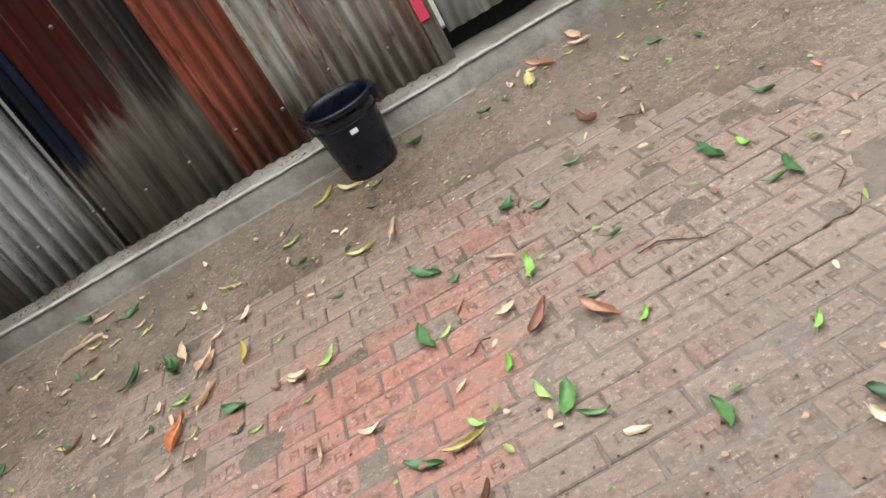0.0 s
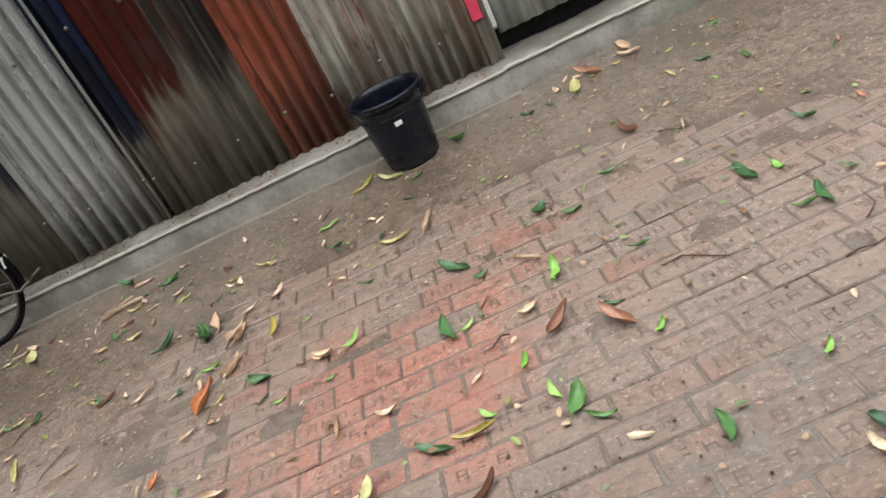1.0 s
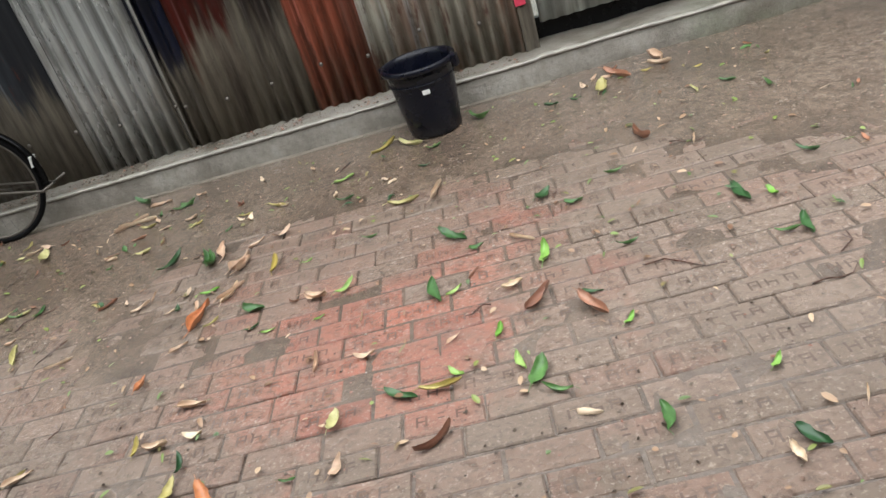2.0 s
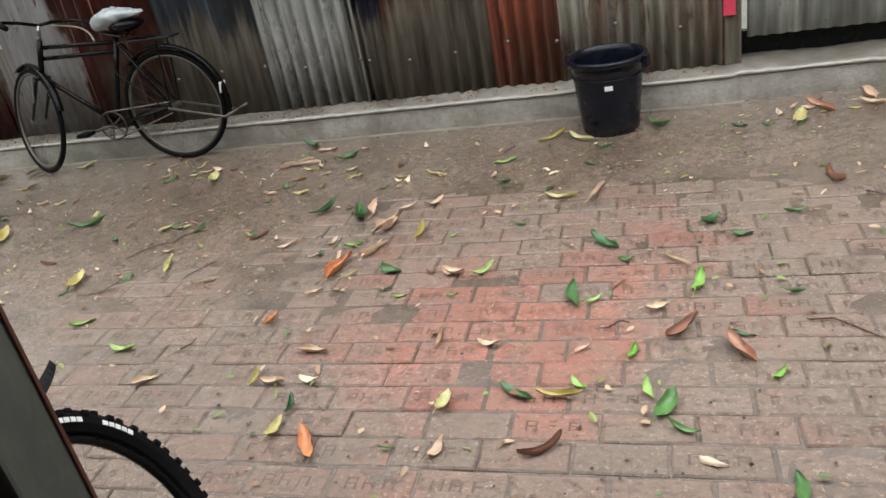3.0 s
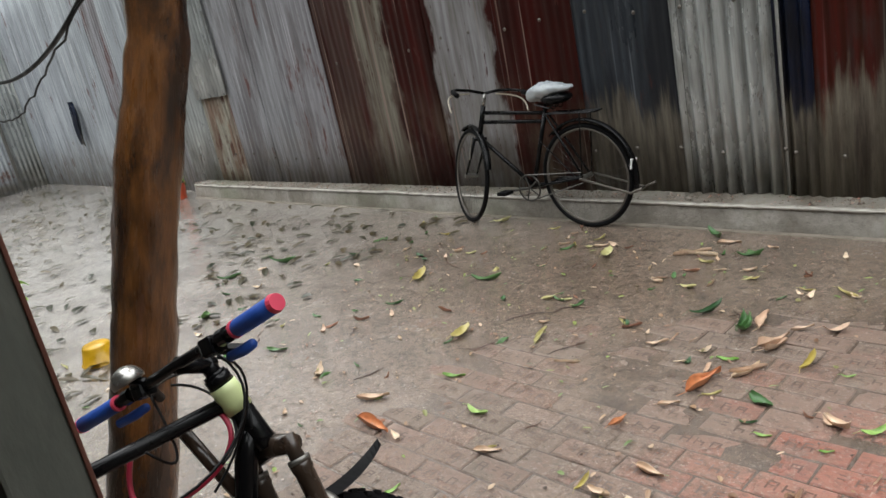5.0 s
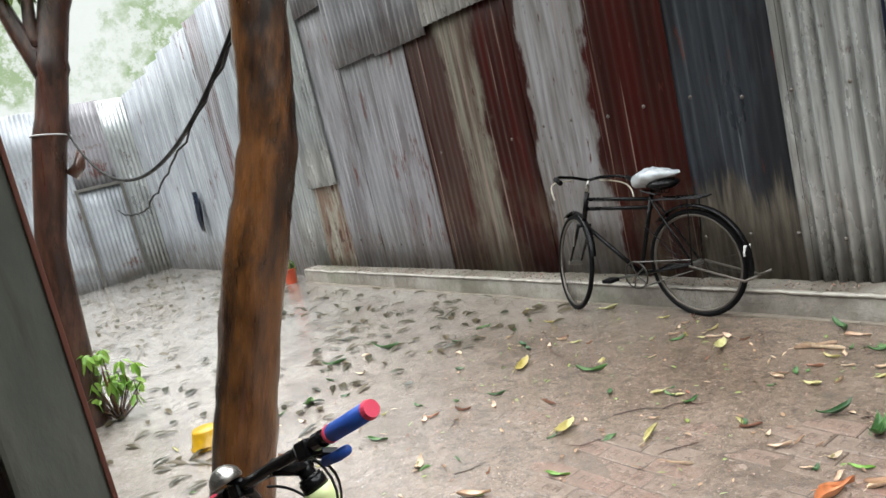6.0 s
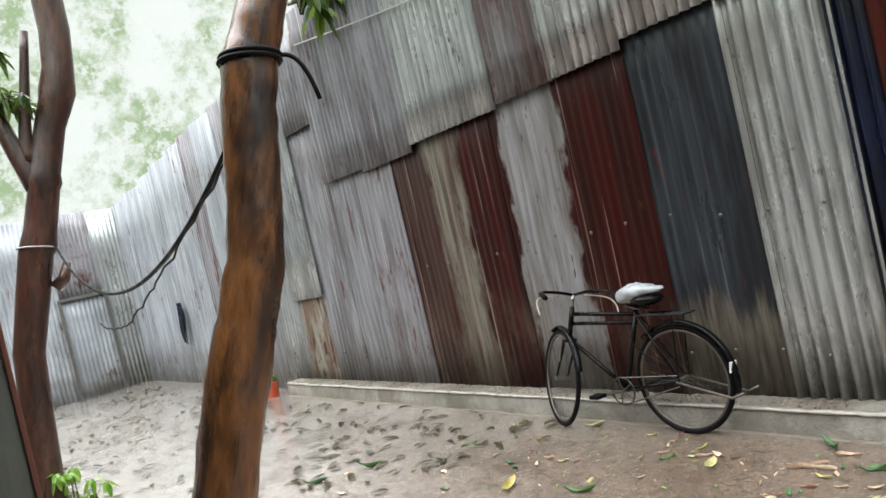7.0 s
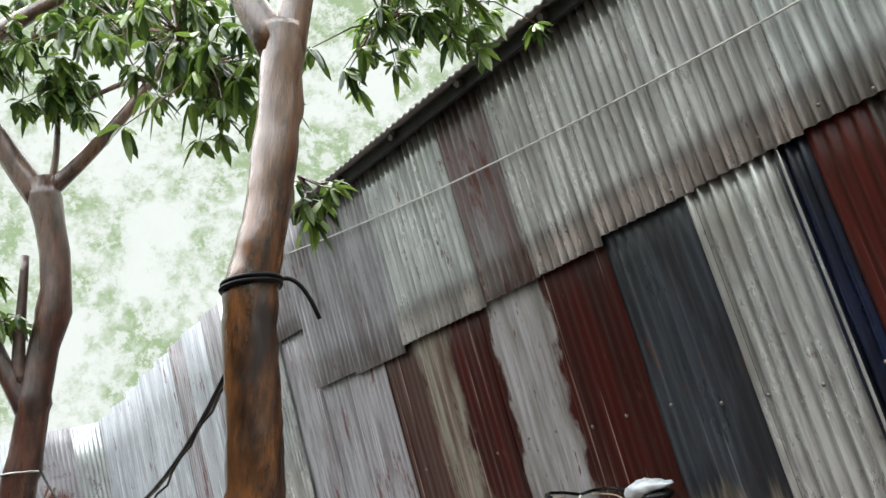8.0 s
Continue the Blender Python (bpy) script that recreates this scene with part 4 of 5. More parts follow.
def make_mountain_bike():
    """A mountain bike on its side stand, front turned; forward is +x from the rear wheel's foot."""
    h, lean, steer = 62.7, -15.4, 43.9
    C = Vector((0.354, 1.576, 0.0))
    d = Vector((math.cos(radians(h)), math.sin(radians(h)), 0))
    base = C - 1.06 * d
    th = thing("mountain_bike", "dark mountain bike with blue foam grips parked beside the porch post", "bicycle", pose(base.x, base.y, 0.0, 0, 0, h) @ pose(0, 0, 0, lean, 0, 0))
    R = 0.342
    I = Matrix.Identity(4)
    axis = Vector((-math.cos(radians(71)), 0, math.sin(radians(71))))
    rear, bb, front = Vector((0, 0, R)), Vector((0.42, 0, 0.30)), Vector((1.06, 0, R))
    hbot = Vector((1.006, 0, R + 0.478))
    htop, seat = hbot + axis * 0.148, Vector((0.27, 0, 0.72))
    S = Matrix.Translation(hbot) @ Matrix.Rotation(radians(steer), 4, axis) @ Matrix.Translation(-hbot)

    def front_part(name, bm, mat, parent, label="", smooth=False):
        bm.transform(S)
        return part(name, bm, mat, parent, label, smooth)

    wheel(th, "rear_wheel", rear, R, 0.026, BLACK, I, 64)
    fw = wheel(th, "front_wheel", front, R, 0.026, BLACK, S, 64)
    # pale marks on the tyre's side
    for side in (-1, 1):
        for a0 in (72, 48, 120):
            bm = BM()
            for k in range(5):
                a = radians(a0 - k * 3.0)
                c = front + Vector(((R - 0.028) * math.cos(a), side * 0.0262, (R - 0.028) * math.sin(a)))
                box(bm, c - Vector((0.005, 0.0012, 0.006)), c + Vector((0.005, 0.0012, 0.006)), 0, Matrix.Rotation(-a, 4, "Y"))
            front_part("tyre_mark", bm, WHITE, fw)
    bm = BM()
    tube(bm, [htop, hbot + axis * 0.02, hbot], [0.025, 0.025, 0.028], 16)
    tube(bm, [htop - axis * 0.04, (0.62, 0, 0.86), seat], [0.0155, 0.0155, 0.015], 12)
    tube(bm, [hbot + axis * 0.05, (0.962, 0, 0.80), (0.935, 0, 0.70), (0.88, 0, 0.56), (0.74, 0, 0.40), bb], [0.023, 0.023, 0.023, 0.024, 0.025, 0.025], 14)
    tube(bm, [seat + Vector((-0.01, 0, 0.05)), bb], 0.017, 10)
    for sy in (-0.06, 0.06):
        tube(bm, [bb + Vector((0, sy * 0.5, 0)), rear + Vector((0, sy, 0))], 0.011, 8)
        tube(bm, [seat + Vector((0, sy * 0.3, -0.02)), rear + Vector((0, sy, 0))], 0.009, 8)
    part("frame", bm, BLACK, th, smooth=True)
    bm = BM()
    tube(bm, [(0.865, 0.03, 0.885), (0.91, 0.03, 0.78), (0.945, 0.03, 0.70)], 0.0135, 12)
    strut = part("strut", bm, GUNMETAL, th, "dark shock strut inside the frame", smooth=True)
    bm = BM()
    tube(bm, [(0.928, 0.03, 0.742), (0.935, 0.03, 0.724)], 0.019, 12)
    part("strut_collar", bm, CREAM, strut, "pale worn collar", smooth=True)
    bm = BM()
    tube(bm, [htop - axis * 0.004, htop - axis * 0.02, htop - axis * 0.045, htop - axis * 0.062], [0.0275, 0.0285, 0.028, 0.0268], 16)
    part("tape_band", bm, TAPE, th, "pale yellow-green tape round the head tube", smooth=True)
    # suspension fork
    bm = BM()
    tube(bm, [hbot + Vector((0.004, -0.075, -0.02)), hbot + Vector((0.008, 0, -0.005)), hbot + Vector((0.004, 0.075, -0.02))], [0.018, 0.024, 0.018], 12)
    fork = front_part("fork_crown", bm, GUNMETAL, th, smooth=True)
    for sy in (-0.066, 0.066):
        top, low = hbot + Vector((0.0, sy, 0.0)), front + Vector((0, sy, 0))
        mid = top.lerp(low, 0.11)
        bm = BM()
        tube(bm, [top, mid], 0.0150, 12)
        front_part("stanchion", bm, GUNMETAL, fork, smooth=True)
        bm = BM()
        tube(bm, [mid, mid.lerp(low, 0.04), mid.lerp(low, 0.05), low], [0.0215, 0.0215, 0.0195, 0.017], 14)
        front_part("fork_leg", bm, GUNMETAL, fork, smooth=True)
        bm = BM()
        tube(bm, [mid + (top - low) * 0.012, mid - (top - low) * 0.008], 0.0225, 14)
        front_part("wiper_seal", bm, STEEL, fork, smooth=True)
        bm = BM()
        tube(bm, [mid.lerp(low, 0.46), mid.lerp(low, 0.50)], 0.0205, 14)
        front_part("leg_band", bm, STEEL, fork, "worn bare metal band", smooth=True)
    bm = BM()
    tube(bm, [hbot + Vector((0.026, 0.012, 0.012)), hbot + Vector((0.034, 0.014, -0.004)), hbot + Vector((0.028, 0.010, -0.022))], [0.012, 0.015, 0.011], 10)
    front_part("crown_badge", bm, WORNSTEEL, fork, "worn orange-tan patch on the fork crown", smooth=True)
    bm = BM()
    a = hbot.lerp(front, 0.40)
    tube(bm, bezier(a + Vector((0.02, -0.07, 0)), a + Vector((0.05, -0.07, 0.08)), a + Vector((0.05, 0.07, 0.08)), a + Vector((0.02, 0.07, 0))), 0.014, 8)
    front_part("fork_arch", bm, STEEL, fork, smooth=True)
    # bars
    st = htop + axis * 0.059 + Vector((-0.06, 0, 0))
    bm = BM()
    tube(bm, [htop - axis * 0.002, htop + axis * 0.018], 0.026, 14)
    tube(bm, [htop + axis * 0.016, htop + axis * 0.024], 0.023, 14)
    tube(bm, [htop, htop + axis * 0.062], 0.0165, 12)
    tube(bm, [htop + axis * 0.040 + Vector((0.012, 0, 0)), st], 0.0165, 12)
    front_part("stem", bm, BLACK, th, smooth=True)
    half = 0.338
    way = lambda u, sy: st + Vector((-0.025 * u * u, sy * half * u, -0.008 * u))
    bm = BM()
    tube(bm, [way(abs(u), 1 if u > 0 else -1) for u in (-1, -0.75, -0.4, -0.15, 0, 0.15, 0.4, 0.75, 1)], 0.0112, 10)
    bars = front_part("handlebar", bm, BLACK, th, smooth=True)
    for sy in (-1, 1):
        at = lambda u: way(u, sy)
        bm = BM()
        tube(bm, [at(0.62), at(0.635), at(0.8), at(0.98)], [0.0145, 0.0158, 0.0158, 0.0158], 16)
        grip = front_part("grip", bm, BLUEGRIP, bars, "blue foam grip", smooth=True)
        bm = BM()
        tube(bm, [at(0.98), at(1.01)], [0.0168, 0.0145], 16)
        front_part("end_plug", bm, REDCAP, grip, "pink-red rubber end plug")
        bm = BM()
        tube(bm, [at(0.60), at(0.62)], 0.0165, 16)
        front_part("collar", bm, REDCAP, grip, "pink-red collar")
        bm = BM()
        box(bm, at(0.36) - Vector((0.016, 0.018, 0.020)), at(0.36) + Vector((0.02, 0.018, 0.014)), 0.006)
        tube(bm, [at(0.46), at(0.53)], 0.0155, 12)
        tube(bm, [at(0.34) + Vector((0.015, 0, -0.01)), at(0.42) + Vector((0.045, 0, -0.025))], 0.010, 8)
        front_part("brake_clamp", bm, BLACK, bars)
        bm = BM()
        tube(bm, [at(0.43) + Vector((0.012, 0, -0.034)), at(0.55) + Vector((0.012, 0, -0.036)), at(0.68) + Vector((0.004, 0, -0.036))], [0.0085, 0.0098, 0.0090], 10)
        front_part("brake_lever", bm, BLUEGRIP, bars, "blue sleeved brake lever", smooth=True)
    bm = BM()
    bmesh.ops.create_uvsphere(bm, u_segments=20, v_segments=10, radius=0.033)
    for v in bm.verts:
        v.co.z = max(v.co.z, -0.006) * 0.9
    bm.transform(Matrix.Translation(st + Vector((-0.024, 0.124, 0.018))) @ Matrix.Rotation(radians(-15), 4, "Y"))
    front_part("bell", bm, CHROME, bars, "domed grey metal bell", smooth=True)
    bm = BM()
    tube(bm, [st + Vector((-0.004, 0.10, 0.004)), st + Vector((-0.024, 0.12, 0.016))], 0.009, 8)
    front_part("bell_clamp", bm, BLACK, bars)
    # cables
    runs = [((0.03, 0.08, -0.02), (0.12, 0.08, -0.03), (0.10, -0.04, -0.16), (0.0, -0.03, -0.20)),
            ((0.03, -0.08, -0.02), (0.12, -0.10, -0.05), (0.10, 0.02, -0.18), (0.02, 0.05, -0.24)),
            ((0.02, -0.10, -0.02), (0.08, -0.14, -0.12), (-0.05, -0.10, -0.24), (-0.16, -0.03, -0.23))]
    runs += [((0.02, 0.12, -0.01), (0.10, 0.16, 0.03), (0.16, -0.02, -0.02), (0.07, -0.05, -0.16)), ((0.02, 0.14, -0.02), (0.02, 0.10, -0.16), (-0.04, 0.02, -0.20), (-0.10, 0.02, -0.13))]
    for r in runs:
        bm = BM()
        tube(bm, bezier(*[st + Vector(v) for v in r]), 0.0028, 6)
        front_part("brake_cable", bm, CABLE, th, smooth=True)
    bm = BM()
    tube(bm, bezier((0.925, 0.02, 0.92), (0.985, -0.05, 0.88), (0.95, -0.05, 0.80), (0.80, 0.0, 0.765), 18) + bezier((0.80, 0.0, 0.765), (0.74, 0.03, 0.75), (0.72, 0.06, 0.80), (0.76, 0.06, 0.88), 10)[1:], 0.0055, 8)
    part("cable_lock", bm, REDHOSE, th, "red sleeved cable hanging in a loop", smooth=True)
    # fender blade on the fork
    bm = BM()
    rows = []
    for i in range(15):
        f = i / 14
        root = hbot.lerp(front, 0.27) + Vector((0.02, 0, 0.0))
        c = root.lerp(Vector((1.293, -0.0, 0.742)), f) + Vector((0, 0, -0.05 * f * (1 - f)))
        w = 0.055 * (1 - f) ** 0.8 * min(1.0, 0.4 + 3 * f) + 0.004
        rows.append([bm.verts.new(c + Vector((0, u * w, -0.016 * abs(u) - z))) for u, z in ((-1, 0), (0, 0), (1, 0), (0, 0.004))])
    for a, b in zip(rows, rows[1:]):
        for k in range(4):
            bm.faces.new((a[k], a[(k + 1) % 4], b[(k + 1) % 4], b[k]))
    bm.faces.new(rows[-1])
    bm.faces.new(rows[0][::-1])
    bmesh.ops.recalc_face_normals(bm, faces=bm.faces[:])
    front_part("front_fender", bm, RUBBER, th, "pointed black plastic fender blade")
    bm = BM()
    tube(bm, [seat + Vector((-0.01, 0, 0.04)), seat + Vector((-0.04, 0, 0.17))], 0.013, 10)
    part("seat_post", bm, STEEL, th, smooth=True)
    bm = BM()
    bmesh.ops.create_uvsphere(bm, u_segments=24, v_segments=12, radius=1.0)
    for v in bm.verts:
        x, y, z = v.co
        v.co = Vector((0.135 * x, (0.075 - 0.05 * x if x > -0.3 else 0.09) * y, 0.03 * z + 0.012 * x * x))
    bm.transform(Matrix.Translation(seat + Vector((-0.04, 0, 0.19))))
    part("saddle", bm, BLACK, th, smooth=True)
    bm = BM()
    ring(bm, bb + Vector((0, -0.06, 0)), 0.085, 0.006, n=30, sides=6)
    part("chainring", bm, STEEL, th)
    bm = BM()
    tube(bm, [(0.30, 0.05, 0.30), (0.24, 0.19, 0.058)], 0.009, 8)
    part("side_stand", bm, BLACK, th)
    for sy, e in ((1, Vector((0.15, 0, 0.06))), (-1, Vector((-0.15, 0, -0.06)))):
        bm = BM()
        tube(bm, [bb + Vector((0, sy * 0.06, 0)), bb + Vector((0, sy * 0.085, 0)) + e], 0.010, 8)
        crank = part("crank", bm, BLACK, th)
        bm = BM()
        c = bb + Vector((0, sy * 0.135, 0)) + e
        box(bm, c - Vector((0.045, 0.045, 0.01)), c + Vector((0.045, 0.045, 0.01)), 0.004)
        part("pedal", bm, RUBBER, crank)


make_mountain_bike()


# ---------------------------------------------------------------- trees
def leaf_blade(bm, root, way, side, length, width, droop):
    """One folded lance-shaped leaf of eight faces."""
    nrm = way.cross(side).normalized()
    prev = None
    for f, w in ((0.0, 0.06), (0.18, 0.78), (0.48, 1.0), (0.8, 0.74), (1.0, 0.05)):
        c = root + way * (length * f) + Vector((0, 0, -droop * length * f * f))
        row = [bm.verts.new(c - side * width * w * 0.5 + nrm * width * 0.12 * w), bm.verts.new(c), bm.verts.new(c + side * width * w * 0.5 + nrm * width * 0.12 * w)]
        if prev:
            bm.faces.new((prev[0], prev[1], row[1], row[0]))
            bm.faces.new((prev[1], prev[2], row[2], row[1]))
        prev = row


def clump(bm, p, rng, n=9, size=0.16, wide=1.0):
    for k in range(n):
        a = k * 2.4 + rng.uniform(0, 1.6)
        tilt = rng.uniform(-1.25, 0.25)
        way = Vector((math.cos(a) * math.cos(tilt), math.sin(a) * math.cos(tilt), math.sin(tilt)))
        side = way.cross(Vector((rng.uniform(-0.4, 0.4), rng.uniform(-0.4, 0.4), 1))).normalized()
        leaf_blade(bm, p + way * 0.015, way, side, size * rng.uniform(0.6, 1.15), size * wide * rng.uniform(0.36, 0.52), rng.uniform(0.2, 1.1))


def spray(bm, twigs, hub, rng, centre, spread, count, size=0.115):
    """Clumps of leaves about a centre, each on a twig from the hub."""
    c = Vector(centre)
    for k in range(int(count * 1.45)):
        v = Vector((rng.gauss(0, 1), rng.gauss(0, 1), rng.gauss(0, 0.75)))
        p = c + v * spread * 0.55
        tube(twigs, [hub.lerp(c, 0.75), c.lerp(p, 0.45) + Vector((0, 0, 0.05)), p], [0.009, 0.006, 0.003], 5)
        clump(bm, p, rng, rng.randint(7, 11), size)


rng = random.Random(11)
tree_a = thing("tree", "slim wet brown tree with leaning trunk and cut scar", "tree")
bm = BM()
TRUNK_A = [(-0.545, 1.385, -0.05, 0.098), (-0.51, 1.462, 0.25, 0.09), (-0.468, 1.562, 0.56, 0.084), (-0.43, 1.650, 0.87, 0.077), (-0.405, 1.710, 1.08, 0.075),
           (-0.387, 1.752, 1.22, 0.077), (-0.374, 1.786, 1.32, 0.080), (-0.356, 1.828, 1.44, 0.072), (-0.336, 1.876, 1.575, 0.068), (-0.326, 1.900, 1.70, 0.066),
           (-0.315, 1.925, 1.83, 0.066), (-0.309, 1.940, 1.95, 0.066), (-0.298, 1.968, 2.06, 0.068), (-0.273, 2.027, 2.20, 0.059), (-0.253, 2.076, 2.35, 0.059),
           (-0.232, 2.126, 2.505, 0.057), (-0.214, 2.170, 2.67, 0.058), (-0.206, 2.187, 2.77, 0.062)]
rows = []
fine = []
for (x0, y0, z0, r0), (x1, y1, z1, r1) in zip(TRUNK_A, TRUNK_A[1:]):
    for k in range(6):
        f = k / 6
        fine.append((Vector((x0 + (x1 - x0) * f, y0 + (y1 - y0) * f, z0 + (z1 - z0) * f)), r0 + (r1 - r0) * f + 0.003 * noise.noise((z0 + f, 3, 1))))
tube(bm, [p for p, r in fine], [r for p, r in fine], 32)
for v in bm.verts:
    v.co += 0.007 * Vector((noise.noise(v.co * 9), noise.noise(v.co * 9 + Vector((5, 0, 0))), 0)) + 0.0035 * Vector((noise.noise(v.co * 25), noise.noise(v.co * 24 + Vector((9, 0, 0))), 0))
    furrow = Vector((v.co.x * 30, v.co.y * 30, v.co.z * 4))
    v.co += 0.004 * Vector((noise.noise(furrow), noise.noise(furrow + Vector((7, 0, 0))), 0))
part("trunk", bm, BARK, tree_a, smooth=True)
LIMBS_A = [((-0.214, 2.175, 2.66), (-0.17, 2.28, 2.95), (0.0, 2.6, 3.8), (0.3, 2.9, 4.8), 0.052), ((-0.214, 2.165, 2.66), (-0.27, 2.08, 2.98), (-0.5, 2.1, 3.8), (-0.9, 2.3, 4.9), 0.054),
           ((-0.55, 2.18, 3.8), (-0.9, 2.4, 4.2), (-1.6, 2.8, 4.4), (-2.35, 2.95, 4.2), 0.028), ((-0.1, 2.5, 3.5), (-0.6, 3.1, 4.2), (-1.3, 3.8, 4.4), (-1.8, 4.0, 4.05), 0.025)]
for a, b, c, d, r in LIMBS_A:
    bm = BM()
    tube(bm, bezier(a, b, c, d, 12), [r * (1 - 0.06 * i) for i in range(13)], 10)
    part("limb", bm, BARK, tree_a, smooth=True)
bm, tw = BM(), BM()
for c, s, n, hub in (((-2.05, 2.95, 3.68), 0.32, 24, (-2.35, 2.95, 4.2)), ((-2.4, 2.95, 4.15), 0.42, 30, (-2.35, 2.95, 4.2)), ((-1.78, 4.0, 3.98), 0.40, 21, (-1.8, 4.0, 4.05)),
                     ((-1.42, 4.35, 4.0), 0.36, 14, (-1.8, 4.0, 4.05)), ((-2.15, 3.42, 3.0), 0.14, 5, (-2.2, 3.2, 3.6)), ((-2.9, 2.75, 4.5), 0.40, 9, (-2.35, 2.95, 4.2)),
                     # sprays out of view overhead, added to shade the yard
                     ((0.3, 2.9, 4.9), 0.9, 34, (0.3, 2.9, 4.8)), ((-0.9, 2.3, 5.0), 0.9, 34, (-0.9, 2.3, 4.9)), ((1.2, 3.1, 5.1), 0.9, 26, (0.4, 3.0, 4.9)), ((-1.2, 3.4, 5.0), 0.8, 26, (-0.9, 2.4, 4.9))):
    spray(bm, tw, Vector(hub), rng, c, s, n)
part("crown", bm, LEAF_CROWN, tree_a, "long dark green drooping leaves")
tagged(part("fine_branching", tw, BARK, tree_a), kind="stuff")
# scar where a branch was cut
bm = BM()
bmesh.ops.create_uvsphere(bm, u_segments=14, v_segments=8, radius=1.0)
for v in bm.verts:
    v.co = Vector((v.co.x * 0.02, v.co.y * 0.017, v.co.z * 0.034))
bm.transform(Matrix.Translation((-0.335, 1.782, 1.222)))
part("branch_scar", bm, CUTWOOD, tree_a, "orange-brown fresh cut scar", smooth=True)

tree_b = thing("tree", "dark red-brown tree with swollen rings and forking limbs", "tree")
bm = BM()
TRUNK_B = [(-4.545, 1.89, -0.05, 0.15), (-4.54, 1.907, 0.12, 0.118), (-4.527, 1.935, 0.53, 0.105), (-4.516, 1.961, 0.94, 0.101), (-4.50, 1.997, 1.34, 0.101), (-4.461, 2.094, 1.72, 0.111),
           (-4.43, 2.17, 2.0, 0.108), (-4.418, 2.198, 2.05, 0.116), (-4.405, 2.222, 2.14, 0.105), (-4.375, 2.30, 2.42, 0.104), (-4.37, 2.312, 2.47, 0.118), (-4.36, 2.33, 2.53, 0.102), (-4.325, 2.42, 2.83, 0.098),
           (-4.30, 2.48, 2.98, 0.108), (-4.288, 2.508, 3.06, 0.118), (-4.272, 2.548, 3.22, 0.102), (-4.262, 2.574, 3.48, 0.098), (-4.258, 2.58, 3.70, 0.098), (-4.26, 2.578, 3.90, 0.118), (-4.27, 2.56, 4.04, 0.11)]
tube(bm, [p[:3] for p in TRUNK_B], [p[3] for p in TRUNK_B], 18)
for v in bm.verts:
    v.co += 0.012 * Vector((noise.noise(v.co * 5), noise.noise(v.co * 5 + Vector((5, 0, 0))), 0))
part("trunk", bm, BARK_DARK, tree_b, smooth=True)
LIMBS_B = [((-4.25, 2.6, 3.95), (-4.10, 2.97, 4.24), (-3.93, 3.37, 4.66), (-3.70, 3.93, 5.40), 0.062), ((-4.27, 2.56, 3.9), (-4.32, 2.42, 4.2), (-4.36, 2.34, 4.5), (-4.40, 2.0, 5.3), 0.105),
           ((-4.385, 2.27, 2.40), (-4.42, 2.18, 2.75), (-4.46, 2.10, 2.95), (-4.46, 2.10, 3.5), 0.072), ((-4.39, 2.26, 2.62), (-4.40, 2.25, 2.8), (-4.37, 2.31, 3.0), (-4.33, 2.40, 3.5), 0.052),
           ((-4.38, 2.15, 5.0), (-4.33, 2.4, 5.25), (-4.22, 2.7, 5.45), (-4.0, 3.3, 5.75), 0.085), ((-3.90, 3.43, 4.76), (-3.99, 3.22, 4.78), (-4.08, 3.0, 4.66), (-4.20, 2.75, 4.55), 0.026),
           ((-4.24, 2.62, 4.0), (-4.20, 2.70, 4.2), (-4.18, 2.74, 4.5), (-4.16, 2.80, 5.0), 0.028)]
for a, b, c, d, r in LIMBS_B:
    bm = BM()
    tube(bm, bezier(a, b, c, d, 12), [r * (1 - 0.04 * i) for i in range(13)], 10)
    part("limb", bm, BARK_DARK, tree_b, smooth=True)
bm = BM()
tube(bm, [(-4.42, 2.24, 1.74), (-4.40, 2.30, 1.80), (-4.385, 2.335, 1.90)], [0.05, 0.042, 0.028], 8)
part("stub", bm, BARK_DARK, tree_b, smooth=True)
bm, tw = BM(), BM()
for c, s, n, hub in (((-3.95, 2.75, 4.62), 0.30, 16, (-4.1, 2.95, 4.7)), ((-3.95, 2.55, 4.95), 0.34, 16, (-4.18, 2.75, 4.8)), ((-3.8, 3.2, 5.2), 0.34, 14, (-3.85, 3.5, 4.9)), ((-4.4, 2.1, 3.5), 0.25, 9, (-4.46, 2.1, 3.4)), ((-3.9, 3.4, 5.5), 0.5, 16, (-3.9, 3.3, 5.5)), ((-4.42, 2.2, 3.05), 0.16, 9, (-4.42, 2.2, 2.95)),
                     ((-4.2, 4.0, 6.0), 0.7, 24, (-4.15, 4.1, 5.9)), ((-4.4, 1.6, 5.6), 0.7, 24, (-4.4, 1.5, 5.6)), ((-4.2, 2.9, 5.9), 0.6, 20, (-4.35, 3.0, 5.8))):
    spray(bm, tw, Vector(hub), rng, c, s, n, 0.09 if c[2] < 3.6 else 0.125)
part("crown", bm, LEAF_CROWN, tree_b, "dark and mid green long leaves")
tagged(part("fine_branching", tw, BARK_DARK, tree_b), kind="stuff")

bush = thing("shrub", "bright young green leafy shrub beside a tree foot", "shrub")
bm, tw = BM(), BM()
for k in range(24):
    p = Vector((-4.44 + rng.gauss(0, 0.07), 2.09 + rng.gauss(0, 0.085), 0.06 + rng.uniform(0.05, 0.50)))
    tube(tw, [(-4.43 + rng.uniform(-0.05, 0.05), 2.06, 0.0), (p.x, p.y, p.z * 0.6), p], [0.008, 0.006, 0.003], 5)
    clump(bm, p, rng, 6, 0.068, 1.35)
part("leaves", bm, LEAF_YOUNG, bush)
